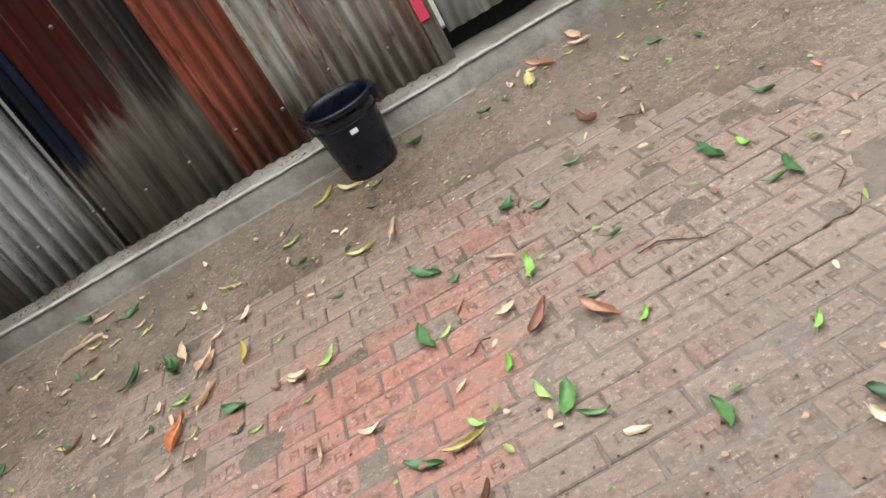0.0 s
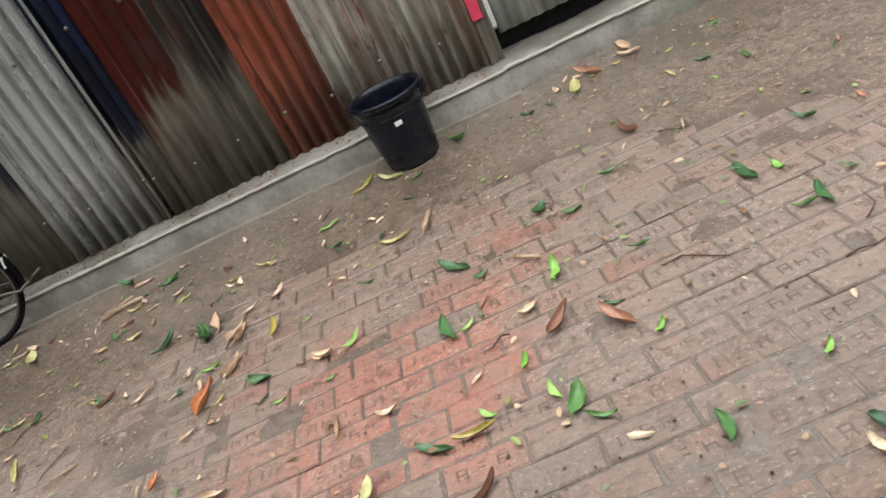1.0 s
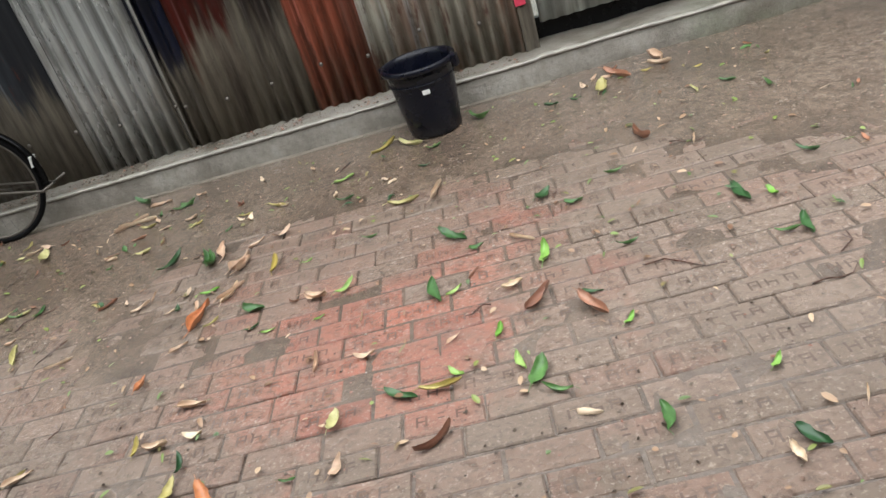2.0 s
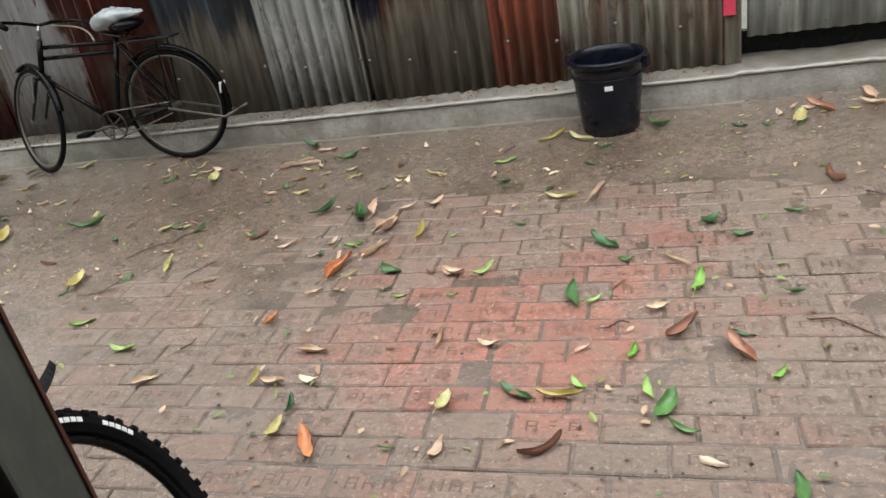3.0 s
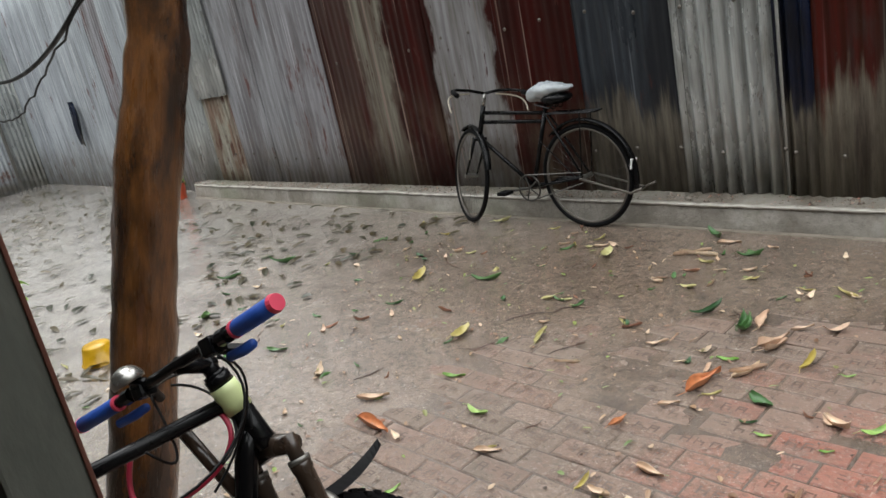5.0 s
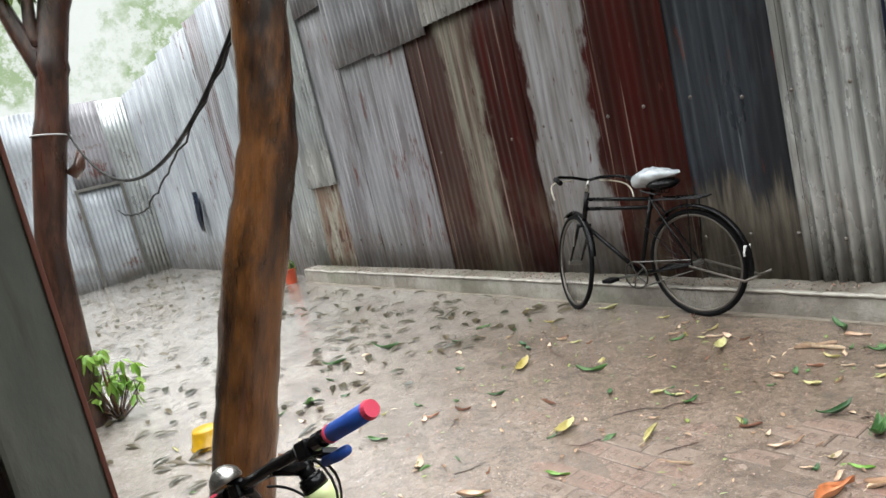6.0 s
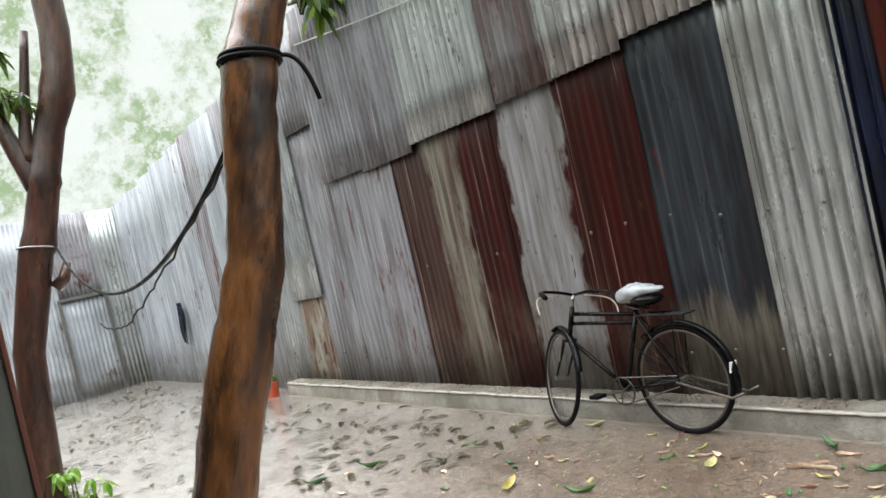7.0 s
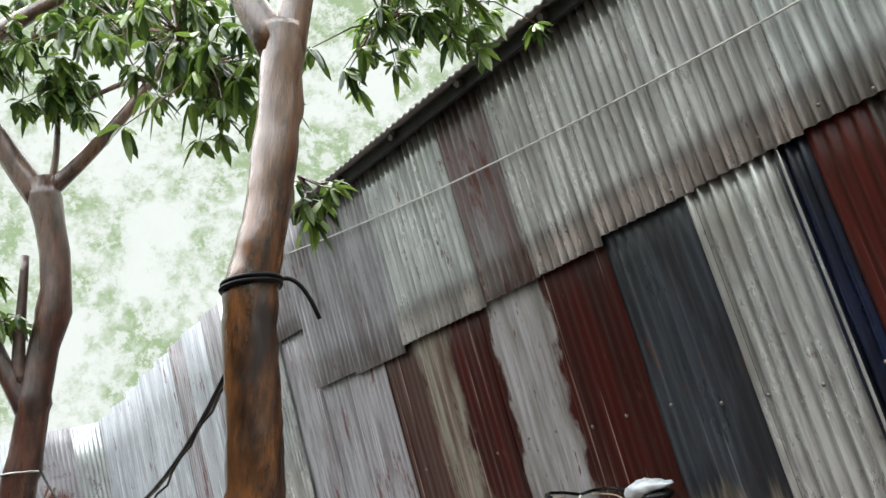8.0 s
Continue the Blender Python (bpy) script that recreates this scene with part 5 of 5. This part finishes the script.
tagged(part("stems", tw, BARK, bush), kind="stuff")

# ---------------------------------------------------------------- cables, pots
cable = thing("cable", "black cable slung slack between two tree trunks", "cable")
bm = BM()
tube(bm, bezier((-4.34, 2.28, 2.02), (-3.3, 2.17, 1.53), (-1.75, 2.02, 1.42), (-0.325, 1.90, 1.90), 30), 0.008, 6)
part("main_cable", bm, CABLE, cable, smooth=True)
bm = BM()
pts = bezier((-2.9, 2.12, 1.46), (-2.2, 2.06, 1.34), (-1.7, 2.0, 1.56), (-0.33, 1.90, 1.86), 30)
tube(bm, [p + 0.02 * Vector((0, noise.noise(p * 6), noise.noise(p * 7))) for p in pts], 0.004, 5)
part("thin_wire", bm, CABLE, cable, smooth=True)
for z, x, y, r in ((2.062, -0.298, 1.968, 0.072), (2.050, -0.300, 1.964, 0.073)):
    bm = BM()
    ring(bm, (0, 0, 0), r, 0.0065, n=28, sides=6)
    bm.transform(Matrix.Translation((x, y, z)) @ Matrix.Rotation(radians(83), 4, "X"))
    part("tie", bm, CABLE, cable, smooth=True)
bm = BM()
tube(bm, bezier((-0.272, 2.03, 2.055), (-0.26, 2.06, 2.062), (-0.25, 2.085, 2.035), (-0.245, 2.10, 1.935), 10), 0.006, 6)
part("cable_end", bm, CABLE, cable, smooth=True)
bm = BM()
ring(bm, (0, 0, 0), 0.125, 0.006, n=28, sides=6)
bm.transform(Matrix.Translation((-4.425, 2.185, 2.03)) @ Matrix.Rotation(radians(80), 4, "X"))
part("tie", bm, WIRE, cable, "pale wire tie", smooth=True)

wall_wire = thing("wall_wire", "thin pale wire strung along the tin wall", "wire")
bm = BM()
tube(bm, bezier((-5.5, 5.125, 3.70), (-3.5, 5.125, 3.40), (-1.8, 5.125, 3.20), (0.4, 5.125, 3.12), 24), 0.007, 6)
part("strand", bm, WIRE, wall_wire, smooth=True)


rag = BM()
rows = []
for i in range(9):
    f = i / 8
    rows.append([rag.verts.new((-10.84 + 0.2 * u + 0.02 * math.sin(5 * f), 5.13 - 0.03 * math.sin(6 * u + 3 * f) - o, 1.30 - 0.62 * f + 0.03 * math.sin(4 * u))) for u, o in ((0, 0), (0.3, 0.01), (0.6, 0), (1, 0.012), (1, 0.02), (0.5, 0.025), (0, 0.012))])
for a, b in zip(rows, rows[1:]):
    for k in range(7):
        rag.faces.new((a[k], a[(k + 1) % 7], b[(k + 1) % 7], b[k]))
tagged(part("hanging_cloth", rag, BLUE, smooth=True), "dark blue cloth hanging on the tin wall", "cloth")


def pot(name, label, m, mat, r, h):
    th = thing(name, label, "pot", m)
    bm = BM()
    lathe(bm, [(0.0005, 0.0), (r * 0.72, 0.0), (r * 0.78, h * 0.1), (r * 0.98, h * 0.92), (r * 1.06, h * 0.93), (r * 1.06, h), (r * 0.94, h), (r * 0.7, h * 0.12), (0.0005, h * 0.1)], 24)
    part("pot_body", bm, mat, th, smooth=True)
    return th


flowerpot = pot("flower_pot", "small orange plastic pot by the kerb end", pose(-7.46, 4.90, 0.004), ORANGE, 0.085, 0.19)
bm = BM()
for k in range(5):
    clump(bm, Vector((rng.uniform(-0.04, 0.04), rng.uniform(-0.04, 0.04), 0.2 + 0.03 * k)), rng, 6, 0.08)
part("plant", bm, LEAF_CROWN, flowerpot)
pot("yellow_bowl", "yellow plastic bowl lying upside down on the mud", pose(-3.1, 2.26, 0.115, 180, 0, 0), YELLOW, 0.10, 0.11)

# misty tree line far behind the walls: a glowing ring, haze painted in
bm = BM()
rows = [[bm.verts.new((60 * math.cos(a), 60 * math.sin(a), z)) for a in np.linspace(0, math.tau, 73)[:-1]] for z in (-1, 20, 45)]
for a, b in zip(rows, rows[1:]):
    for k in range(72):
        bm.faces.new((a[k], a[(k + 1) % 72], b[(k + 1) % 72], b[k]))
mist = Mat("glowing_tree_line", 1.0)
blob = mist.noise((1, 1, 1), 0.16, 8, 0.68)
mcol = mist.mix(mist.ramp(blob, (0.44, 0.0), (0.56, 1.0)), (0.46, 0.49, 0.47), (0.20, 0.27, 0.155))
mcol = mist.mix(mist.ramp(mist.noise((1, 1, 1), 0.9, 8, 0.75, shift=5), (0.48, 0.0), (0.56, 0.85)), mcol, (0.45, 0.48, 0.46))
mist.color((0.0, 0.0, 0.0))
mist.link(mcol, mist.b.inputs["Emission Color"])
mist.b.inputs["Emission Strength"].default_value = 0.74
tagged(part("backdrop", bm, mist.m), "glowing backdrop ring painted as pale misty trees in rain", "backdrop", kind="structure")


# ---------------------------------------------------------------- fallen leaves
def leaf_mesh(name, length, width, curl, cup, fold, mat, seed):
    """A fallen leaf: curled along its length, cupped, twisted, with a wavy torn edge."""
    rn = random.Random(seed)
    bm = BM()
    prev = None
    twist, bend, skew = rn.uniform(-0.9, 0.9), rn.uniform(-0.5, 0.5), rn.uniform(0.75, 1.15)
    n = 11
    for i in range(n + 1):
        f = i / n
        w = width * (math.sin(math.pi * min(1, 0.04 + 0.94 * f ** skew)) ** 0.75) * (1.0 - 0.2 * f)
        a = curl * (f - 0.5)
        cx, cz = math.sin(a) / curl * length, (1 - math.cos(a)) / curl * length
        cy = bend * length * (f - 0.5) ** 2
        tw = twist * (f - 0.5)
        row = []
        for u in (-1, -0.6, 0, 0.6, 1):
            edge = 1 + (rn.uniform(-0.22, 0.12) if abs(u) == 1 else 0)
            y, z = u * w * 0.5 * edge * math.cos(cup * abs(u)), abs(u) * w * 0.5 * math.sin(cup * abs(u)) + 0.004 * math.sin(7 * f + 3 * u + seed)
            row.append(bm.verts.new((cx, cy + y * math.cos(tw) - z * math.sin(tw), cz + y * math.sin(tw) + z * math.cos(tw))))
        if prev:
            for k in range(4):
                bm.faces.new((prev[k], prev[k + 1], row[k + 1], row[k]))
        prev = row
    tube(bm, [(-0.5 * length - 0.022, 0.004, 0.10 * curl * length), (-0.48 * length, bend * length * 0.25, (1 - math.cos(curl / 2)) / curl * length)], 0.0011, 4)
    me = bpy.data.meshes.new(name)
    lift = min(v.co.z for v in bm.verts)
    for v in bm.verts:
        v.co.z -= lift
    bm.to_mesh(me)
    bm.free()
    me.materials.append(mat)
    me.polygons.foreach_set("use_smooth", [True] * len(me.polygons))
    return me


KINDS = {}
for key, shapes in (("pale", ((0.13, 0.055, 0.7, 0.7, 0), (0.11, 0.065, 1.3, 0.8, 1), (0.14, 0.042, 0.5, 1.2, 0), (0.12, 0.06, 1.9, 0.3, 1))), ("green", ((0.13, 0.05, 0.6, 0.5, 1), (0.10, 0.06, 1.1, 0.5, 0), (0.14, 0.045, 1.7, 0.7, 1))),
                    ("fresh", ((0.12, 0.05, 0.8, 0.6, 1), (0.11, 0.045, 1.5, 0.4, 0))), ("tan", ((0.13, 0.06, 1.2, 0.7, 1), (0.13, 0.055, 0.8, 0.9, 0))),
                    ("brown", ((0.13, 0.05, 1.5, 1.2, 1), (0.12, 0.055, 0.9, 0.8, 0))), ("yellow", ((0.13, 0.045, 0.9, 0.8, 0), (0.11, 0.06, 1.4, 0.5, 1)))):
    KINDS[key] = [leaf_mesh("fallen_leaf", *sh, FALLEN[key], 7 * i + 31 * k + len(key)) for i, sh in enumerate(shapes) for k in range(3)]
WORDS = {"fresh": "small bright green leaf fallen on wet bricks", "tan": "large dry orange-tan leaf curled on wet ground",
         "pale": "dry pale tan leaf lying on wet bricks", "green": "fresh green mango leaf fallen on the paving", "brown": "curled dry brown leaf on the wet paving",
         "yellow": "yellowed leaf fallen on the wet bricks"}


def top_z(x, y):
    return max(0.004, ground_z(x, y) + 0.002)


def drop(key, x, y, size=1.0, pick=None, turn=None, flip=False):
    ob = new("fallen_leaf", KINDS[key][rng.randrange(len(KINDS[key])) if pick is None else pick])
    y = min(y, 4.88)
    ob.location = (x, y, top_z(x, y) + (0.012 if flip else 0.0))
    ob.rotation_euler = (radians(180 if flip else rng.uniform(-8, 8)), radians(rng.uniform(-8, 8)), rng.uniform(0, math.tau) if turn is None else radians(turn))
    ob.scale = (size, size * 0.82, size)
    tagged(ob, WORDS[key], "leaf", "fallen leaves")


# the larger leaves: x, y, length, turn
PALE_AT = [(0.54, 3.3, 0.12, -16), (0.15, 3.52, 0.13, 65), (0.14, 3.77, 0.2, 79), (0.16, 2.81, 0.1, -5), (0.21, 2.65, 0.09, -11), (0.76, 2.84, 0.09, 3), (0.59, 2.87, 0.13, 94),
    (1.06, 2.81, 0.06, 37), (1.28, 3.03, 0.1, 21), (1.36, 3.33, 0.12, -50), (1.04, 3.96, 0.2, 76), (0.7, 2.35, 0.1, 74), (0.08, 2.64, 0.11, -4), (-0.61, 4.58, 0.2, -1),
    (1.82, 2.04, 0.09, -87), (2.32, 4.91, 0.2, -80), (2.3, 4.78, 0.15, -18), (-0.4, 2.65, 0.1, 36), (-0.54, 3.31, 0.1, 33), (0.16, 2.81, 0.11, -9), (0.54, 3.31, 0.12, -21),
    (0.15, 3.53, 0.14, 54), (0.15, 3.74, 0.17, 77), (-0.65, 4.59, 0.18, 28)]
PALE_MORE = [(0.01, 3.94, 0.18, 101), (-1.6, 2.76, 0.13, 128), (0.31, 3.96, 0.12, 33), (0.19, 3.93, 0.09, 33), (-1.13, 2.71, 0.15, 34), (-0.54, 4.79, 0.12, 27), (-0, 3.2, 0.08, 45)]
BROWN_AT = [(1.36, 2.91, 0.16, 48), (1.51, 2.79, 0.18, -67), (0.99, 2.36, 0.14, 34), (2.07, 4.78, 0.2, -54), (1.97, 3.95, 0.2, -80), (-1.91, 3.27, 0.1, 30), (-2, 3.14, 0.08, 71),
    (-0.47, 3.71, 0.1, 32)]
TAN_AT = [(0.03, 3.42, 0.13, 58), (0.32, 2.35, 0.15, -60), (-0.93, 2.56, 0.2, -3), (0.04, 3.38, 0.19, 77), (-0.09, 3.01, 0.11, 89)]
YELLOW_AT = [(0.19, 2.42, 0.12, 85), (0.68, 2.54, 0.13, 84), (1.01, 2.58, 0.13, 1), (-0.41, 2.66, 0.07, 46), (0.92, 4.63, 0.18, -44), (0.79, 4.68, 0.17, 40), (1.96, 4.64, 0.2, 72),
    (0.01, 2.66, 0.1, 98), (0.89, 3.93, 0.15, -11), (0.32, 3.67, 0.15, 92), (-1.2, 3.34, 0.2, 102), (-1.11, 4.46, 0.2, 107), (-2.27, 4.88, 0.16, 41), (-2.06, 3.86, 0.2, 109),
    (-0.81, 3.46, 0.15, 107)]
GREEN_AT = [(1.09, 3.5, 0.16, -48), (1.18, 3.36, 0.08, 23), (1.59, 3.51, 0.1, 2), (1.49, 3.64, 0.15, 53), (1.7, 3.1, 0.08, 3), (2.14, 3.24, 0.16, -88), (2.47, 3.42, 0.1, -57),
    (2.18, 2.93, 0.08, -17), (2.24, 2.94, 0.14, -102), (1.59, 2.25, 0.12, 84), (1.87, 2.08, 0.12, -55), (1.3, 2.54, 0.16, 64), (0.88, 2.59, 0.13, -36), (1, 3.12, 0.16, -83),
    (1.31, 4.72, 0.18, -54), (0.6, 4.15, 0.09, 0), (0.74, 3.68, 0.07, 1), (-0.01, 3.85, 0.18, 101), (-0.34, 4.65, 0.13, -23), (-0.65, 4.87, 0.2, -45), (0.56, 2.35, 0.05, 4),
    (2.48, 4.29, 0.1, -30), (0.2, 2.52, 0.11, 102), (0.28, 3.34, 0.13, -20)]
GREEN_MORE = [(0.3, 3.2, 0.06, 26), (-0.35, 4.64, 0.13, 28), (-0.23, 3.95, 0.16, 55), (-0.03, 3.86, 0.2, 107), (-2.06, 2.81, 0.13, 22), (-3.04, 2.9, 0.2, 140), (-3.59, 3.39, 0.17, 60),
    (-3.44, 3.75, 0.2, 41), (-1.58, 3.95, 0.18, 28), (-1.88, 3.5, 0.1, 43)]
FRESH_AT = [(1.42, 3.18, 0.16, 79), (2.24, 3.19, 0.1, -83), (1.9, 2.35, 0.08, 53), (1.25, 2.61, 0.1, -81), (1.06, 2.63, 0.09, -49), (1.08, 3.09, 0.08, 39), (0.66, 3.32, 0.12, 43),
    (0.58, 4.39, 0.12, 27), (1.6, 2.68, 0.08, 53), (1.21, 2.79, 0.09, 75), (0.04, 3.58, 0.09, 25), (-0.62, 2.83, 0.13, 3), (-0.54, 2.31, 0.08, 80), (-0.93, 3.01, 0.11, 33),
    (0.37, 3.15, 0.06, 17), (0.57, 3.15, 0.05, 37), (0.47, 3.62, 0.06, 23)]
for key, places in (("pale", PALE_AT), ("pale", PALE_MORE), ("brown", BROWN_AT), ("tan", TAN_AT), ("yellow", YELLOW_AT), ("green", GREEN_AT), ("green", GREEN_MORE), ("fresh", FRESH_AT)):
    for x, y, length, turn in places:
        drop(key, x, y, length / 0.125, turn=turn)
for k in range(130):
    x, y = rng.uniform(-3.6, 3.0), rng.uniform(2.0, 4.85)
    if -0.9 < x < 1.9 and y < 3.9 and rng.random() < 0.75:
        continue
    drop(rng.choice(["pale", "green", "green", "brown", "pale", "yellow"]), x, y, rng.uniform(0.35, 0.8), flip=rng.random() < 0.2)
for cx, cy, n in ((-0.35, 3.75, 6), (-0.6, 4.45, 10), (-1.3, 4.6, 10), (-0.2, 4.3, 9), (-1.0, 3.9, 7), (0.3, 4.4, 6), (2.1, 4.7, 5), (-2.2, 4.2, 9), (0.06, 3.45, 6)):
    for k in range(n):
        drop(rng.choice(["pale", "brown", "pale", "green", "yellow"]), cx + rng.gauss(0, 0.2), cy + rng.gauss(0, 0.11), rng.uniform(0.35, 0.85))
# small torn pieces, past counting
bm = BM()
for k in range(588):
    x, y, a = rng.uniform(-2.6, 2.8), rng.uniform(1.9, 4.85), rng.uniform(0, math.tau)
    way, side = Vector((math.cos(a), math.sin(a), rng.uniform(-0.1, 0.35))), Vector((-math.sin(a), math.cos(a), rng.uniform(-0.4, 0.4)))
    leaf_blade(bm, Vector((x, y, top_z(x, y) + 0.006)), way, side, rng.uniform(0.012, 0.045), rng.uniform(0.006, 0.02), rng.uniform(0.0, 0.4))
scrap = Mat("leaf_scraps", 0.4)
scrap.color(scrap.ramp(scrap.island(), (0.0, (0.05, 0.10, 0.03)), (0.3, (0.22, 0.30, 0.07)), (0.5, (0.16, 0.085, 0.05)), (0.8, (0.34, 0.21, 0.12)), (1.0, (0.54, 0.40, 0.27))))
tagged(part("leaf_scraps", bm, scrap.m), "torn scraps of leaf strewn over the wet paving", "leaf scraps", kind="stuff")
# thin sticks
for k in range(26):
    x, y, a = rng.uniform(-3.0, 2.8), rng.uniform(2.0, 4.8), rng.uniform(0, math.tau)
    bm = BM()
    L = rng.uniform(0.08, 0.26)
    pts = [Vector((L * f, 0.02 * math.sin(5 * f + k) * L * 6, 0.004 + 0.004 * math.sin(7 * f))) for f in (0, 0.25, 0.5, 0.75, 1)]
    tube(bm, pts, [0.0030, 0.0028, 0.0024, 0.002, 0.0012], 6)
    tube(bm, [pts[2], pts[2] + Vector((0.02, 0.03, 0.006))], 0.0014, 5)
    o = part("fallen_twig", bm, BARK_DARK)
    o.matrix_basis = Matrix.Translation((x, y, top_z(x, y))) @ Matrix.Rotation(a, 4, "Z")
    tagged(o, "thin dark fallen twig on the wet ground", "twig", "fallen twigs")
# grit, crumbs of leaf and chips of brick, past counting
gv, gf = [], []
for k in range(9000):
    x, y = rng.uniform(-4.0, 3.2), 1.5 + 3.45 * rng.random() ** 0.9
    r = 0.0016 + 0.0045 * rng.random() ** 3
    z = top_z(x, y) - 0.001
    b = len(gv)
    for q in range(4):
        t = q * math.tau / 4 + rng.uniform(0, 1)
        gv.append((x + r * math.cos(t) * rng.uniform(0.7, 1.6), y + r * math.sin(t) * rng.uniform(0.7, 1.6), z))
    gv.append((x, y, z + r * rng.uniform(0.5, 1.1)))
    gf += [(b, b + 1, b + 4), (b + 1, b + 2, b + 4), (b + 2, b + 3, b + 4), (b + 3, b, b + 4)]
for k in range(2200):
    x, y, r, z = rng.uniform(-7.4, 1.6), rng.uniform(5.03, 5.18), 0.003 + 0.007 * rng.random() ** 3, 0.154
    b = len(gv)
    for q in range(4):
        t = q * math.tau / 4 + rng.uniform(0, 1)
        gv.append((x + r * math.cos(t) * rng.uniform(0.7, 1.6), y + r * math.sin(t) * rng.uniform(0.7, 1.6), z))
    gv.append((x, y, z + r * rng.uniform(0.6, 1.4)))
    gf += [(b, b + 1, b + 4), (b + 1, b + 2, b + 4), (b + 2, b + 3, b + 4), (b + 3, b, b + 4)]
me = bpy.data.meshes.new("grit")
me.from_pydata(gv, [], gf)
gm = Mat("grit_and_crumbs", 0.5)
gm.color(gm.ramp(gm.island(), (0.0, (0.05, 0.035, 0.025)), (0.45, (0.11, 0.08, 0.06)), (0.7, (0.26, 0.21, 0.17)), (0.85, (0.28, 0.12, 0.085)), (1.0, (0.36, 0.31, 0.26))))
me.materials.append(gm.m)
tagged(new("grit", me), "fine grit and leaf crumbs scattered on the paving", "grit", kind="stuff")
# the far litter, past counting
bm = BM()
for k in range(800):
    x, y = rng.uniform(-12.5, -2.4), rng.uniform(1.2, 4.9)
    a = rng.uniform(0, math.tau)
    way, side = Vector((math.cos(a), math.sin(a), 0.15)), Vector((-math.sin(a), math.cos(a), rng.uniform(-0.2, 0.2)))
    leaf_blade(bm, Vector((x, y, 0.022)), way, side, rng.uniform(0.07, 0.17), rng.uniform(0.03, 0.055), 0.25)
tagged(part("leaf_litter", bm, FALLEN_FAR), "scattered dark wet leaves over the far mud", "leaf litter", kind="stuff")

# ---------------------------------------------------------------- brick paving
LEN, WID, GAP = 0.243, 0.1165, 0.0065


def brick_verts(stamp):
    l, w, c = (LEN - GAP) / 2, (WID - GAP) / 2, 0.005
    v = [(-l, -w, -0.05), (l, -w, -0.05), (l, w, -0.05), (-l, w, -0.05), (-l, -w, -c), (l, -w, -c), (l, w, -c), (-l, w, -c),
         (-l + c, -w + c, 0), (l - c, -w + c, 0), (l - c, w - c, 0), (-l + c, w - c, 0)]
    f = [(8, 9, 10, 11), (4, 5, 9, 8), (5, 6, 10, 9), (6, 7, 11, 10), (7, 4, 8, 11), (0, 1, 5, 4), (1, 2, 6, 5), (2, 3, 7, 6), (3, 0, 4, 7)]
    mats = [0] * 9
    if stamp:
        rs = random.Random(stamp)
        x0 = -0.085 + rs.uniform(0, 0.02)
        for g in range(3):
            h = 0.5 * rs.uniform(0.034, 0.046)
            for ax, ay, bx, by in ((0, -h, 0.0065, h), (0.027, -h, 0.0335, h if g != 1 else 0.2 * h), (0.0065, -0.003, 0.027, 0.003), (0.0065, h - 0.006, 0.025, h)):
                if rs.random() < 0.16:
                    continue
                k = len(v)
                v += [(x0 + ax, ay, 0.0006), (x0 + bx, ay, 0.0006), (x0 + bx, by, 0.0006), (x0 + ax, by, 0.0006)]
                f.append((k, k + 1, k + 2, k + 3))
                mats.append(1)
            x0 += 0.05 + rs.uniform(0, 0.012)
    return v, f, mats


BRICK_MESH = []
for stamp in (0, 1, 2, 3, 4, 5):
    me = bpy.data.meshes.new("brick")
    v, f, mats = brick_verts(stamp)
    me.from_pydata(v, [], f)
    me.materials.append(BRICK)
    me.materials.append(STAMP)
    me.polygons.foreach_set("material_index", mats)
    BRICK_MESH.append(me)
paving = thing("brick_paving", "worn red and grey-brown brick paving in running bond, half under mud", "pavement", kind="structure")
rest_v, rest_f, rest_m = [], [], []
made = 0
for j in range(30):
    y = 1.53 + WID * j
    for i in range(-13, 14):
        x = 0.793 + LEN * (i + (0.5 if j % 2 else 0.0)) + 0.03 * math.sin(j * 2.1)
        if brick_zone(x, y) < 0.12 or x > 3.4:
            continue
        z = -0.001 + rng.uniform(-0.0045, 0.0025)
        rot = (rng.uniform(-0.012, 0.012), rng.uniform(-0.008, 0.008), rng.uniform(-0.012, 0.012))
        stamp = rng.choice((0, 0, 1, 2, 3, 4, 5))
        if -0.3 < x < 2.3 and 2.0 < y < 3.75 and made < 300:
            o = new("brick", BRICK_MESH[stamp])
            o.parent = paving
            o.location, o.rotation_euler = (x, y, z), rot
            made += 1
        else:
            m = pose(x, y, z, *[math.degrees(a) for a in rot])
            v, f, mats = brick_verts(stamp)
            k = len(rest_v)
            rest_v += [tuple(m @ Vector(p)) for p in v]
            rest_f += [tuple(a + k for a in q) for q in f]
            rest_m += mats
me = bpy.data.meshes.new("outer_bricks")
me.from_pydata(rest_v, [], rest_f)
outer = Mat("worn_brick_outer", 0.45)
oc, of = brick_tone(outer, outer.island())
outer.color(oc).bump(outer.noise((1, 1, 1), 24, 9, 0.80, shift=1), 0.8, 0.012, film=True)
outer.rough(outer.ramp(outer.noise((1, 1, 1), 3.0, 4, shift=6), (0.38, 0.10), (0.65, 0.42)))
outer.b.inputs["Coat Weight"].default_value = 0.7
outer.b.inputs["Coat Roughness"].default_value = 0.10
me.materials.append(outer.m)
me.materials.append(STAMP)
me.polygons.foreach_set("material_index", rest_m)
ob = new("outer_bricks", me)
ob.parent = paving
tagged(ob, "outer stretch of the same brick paving", kind="stuff")
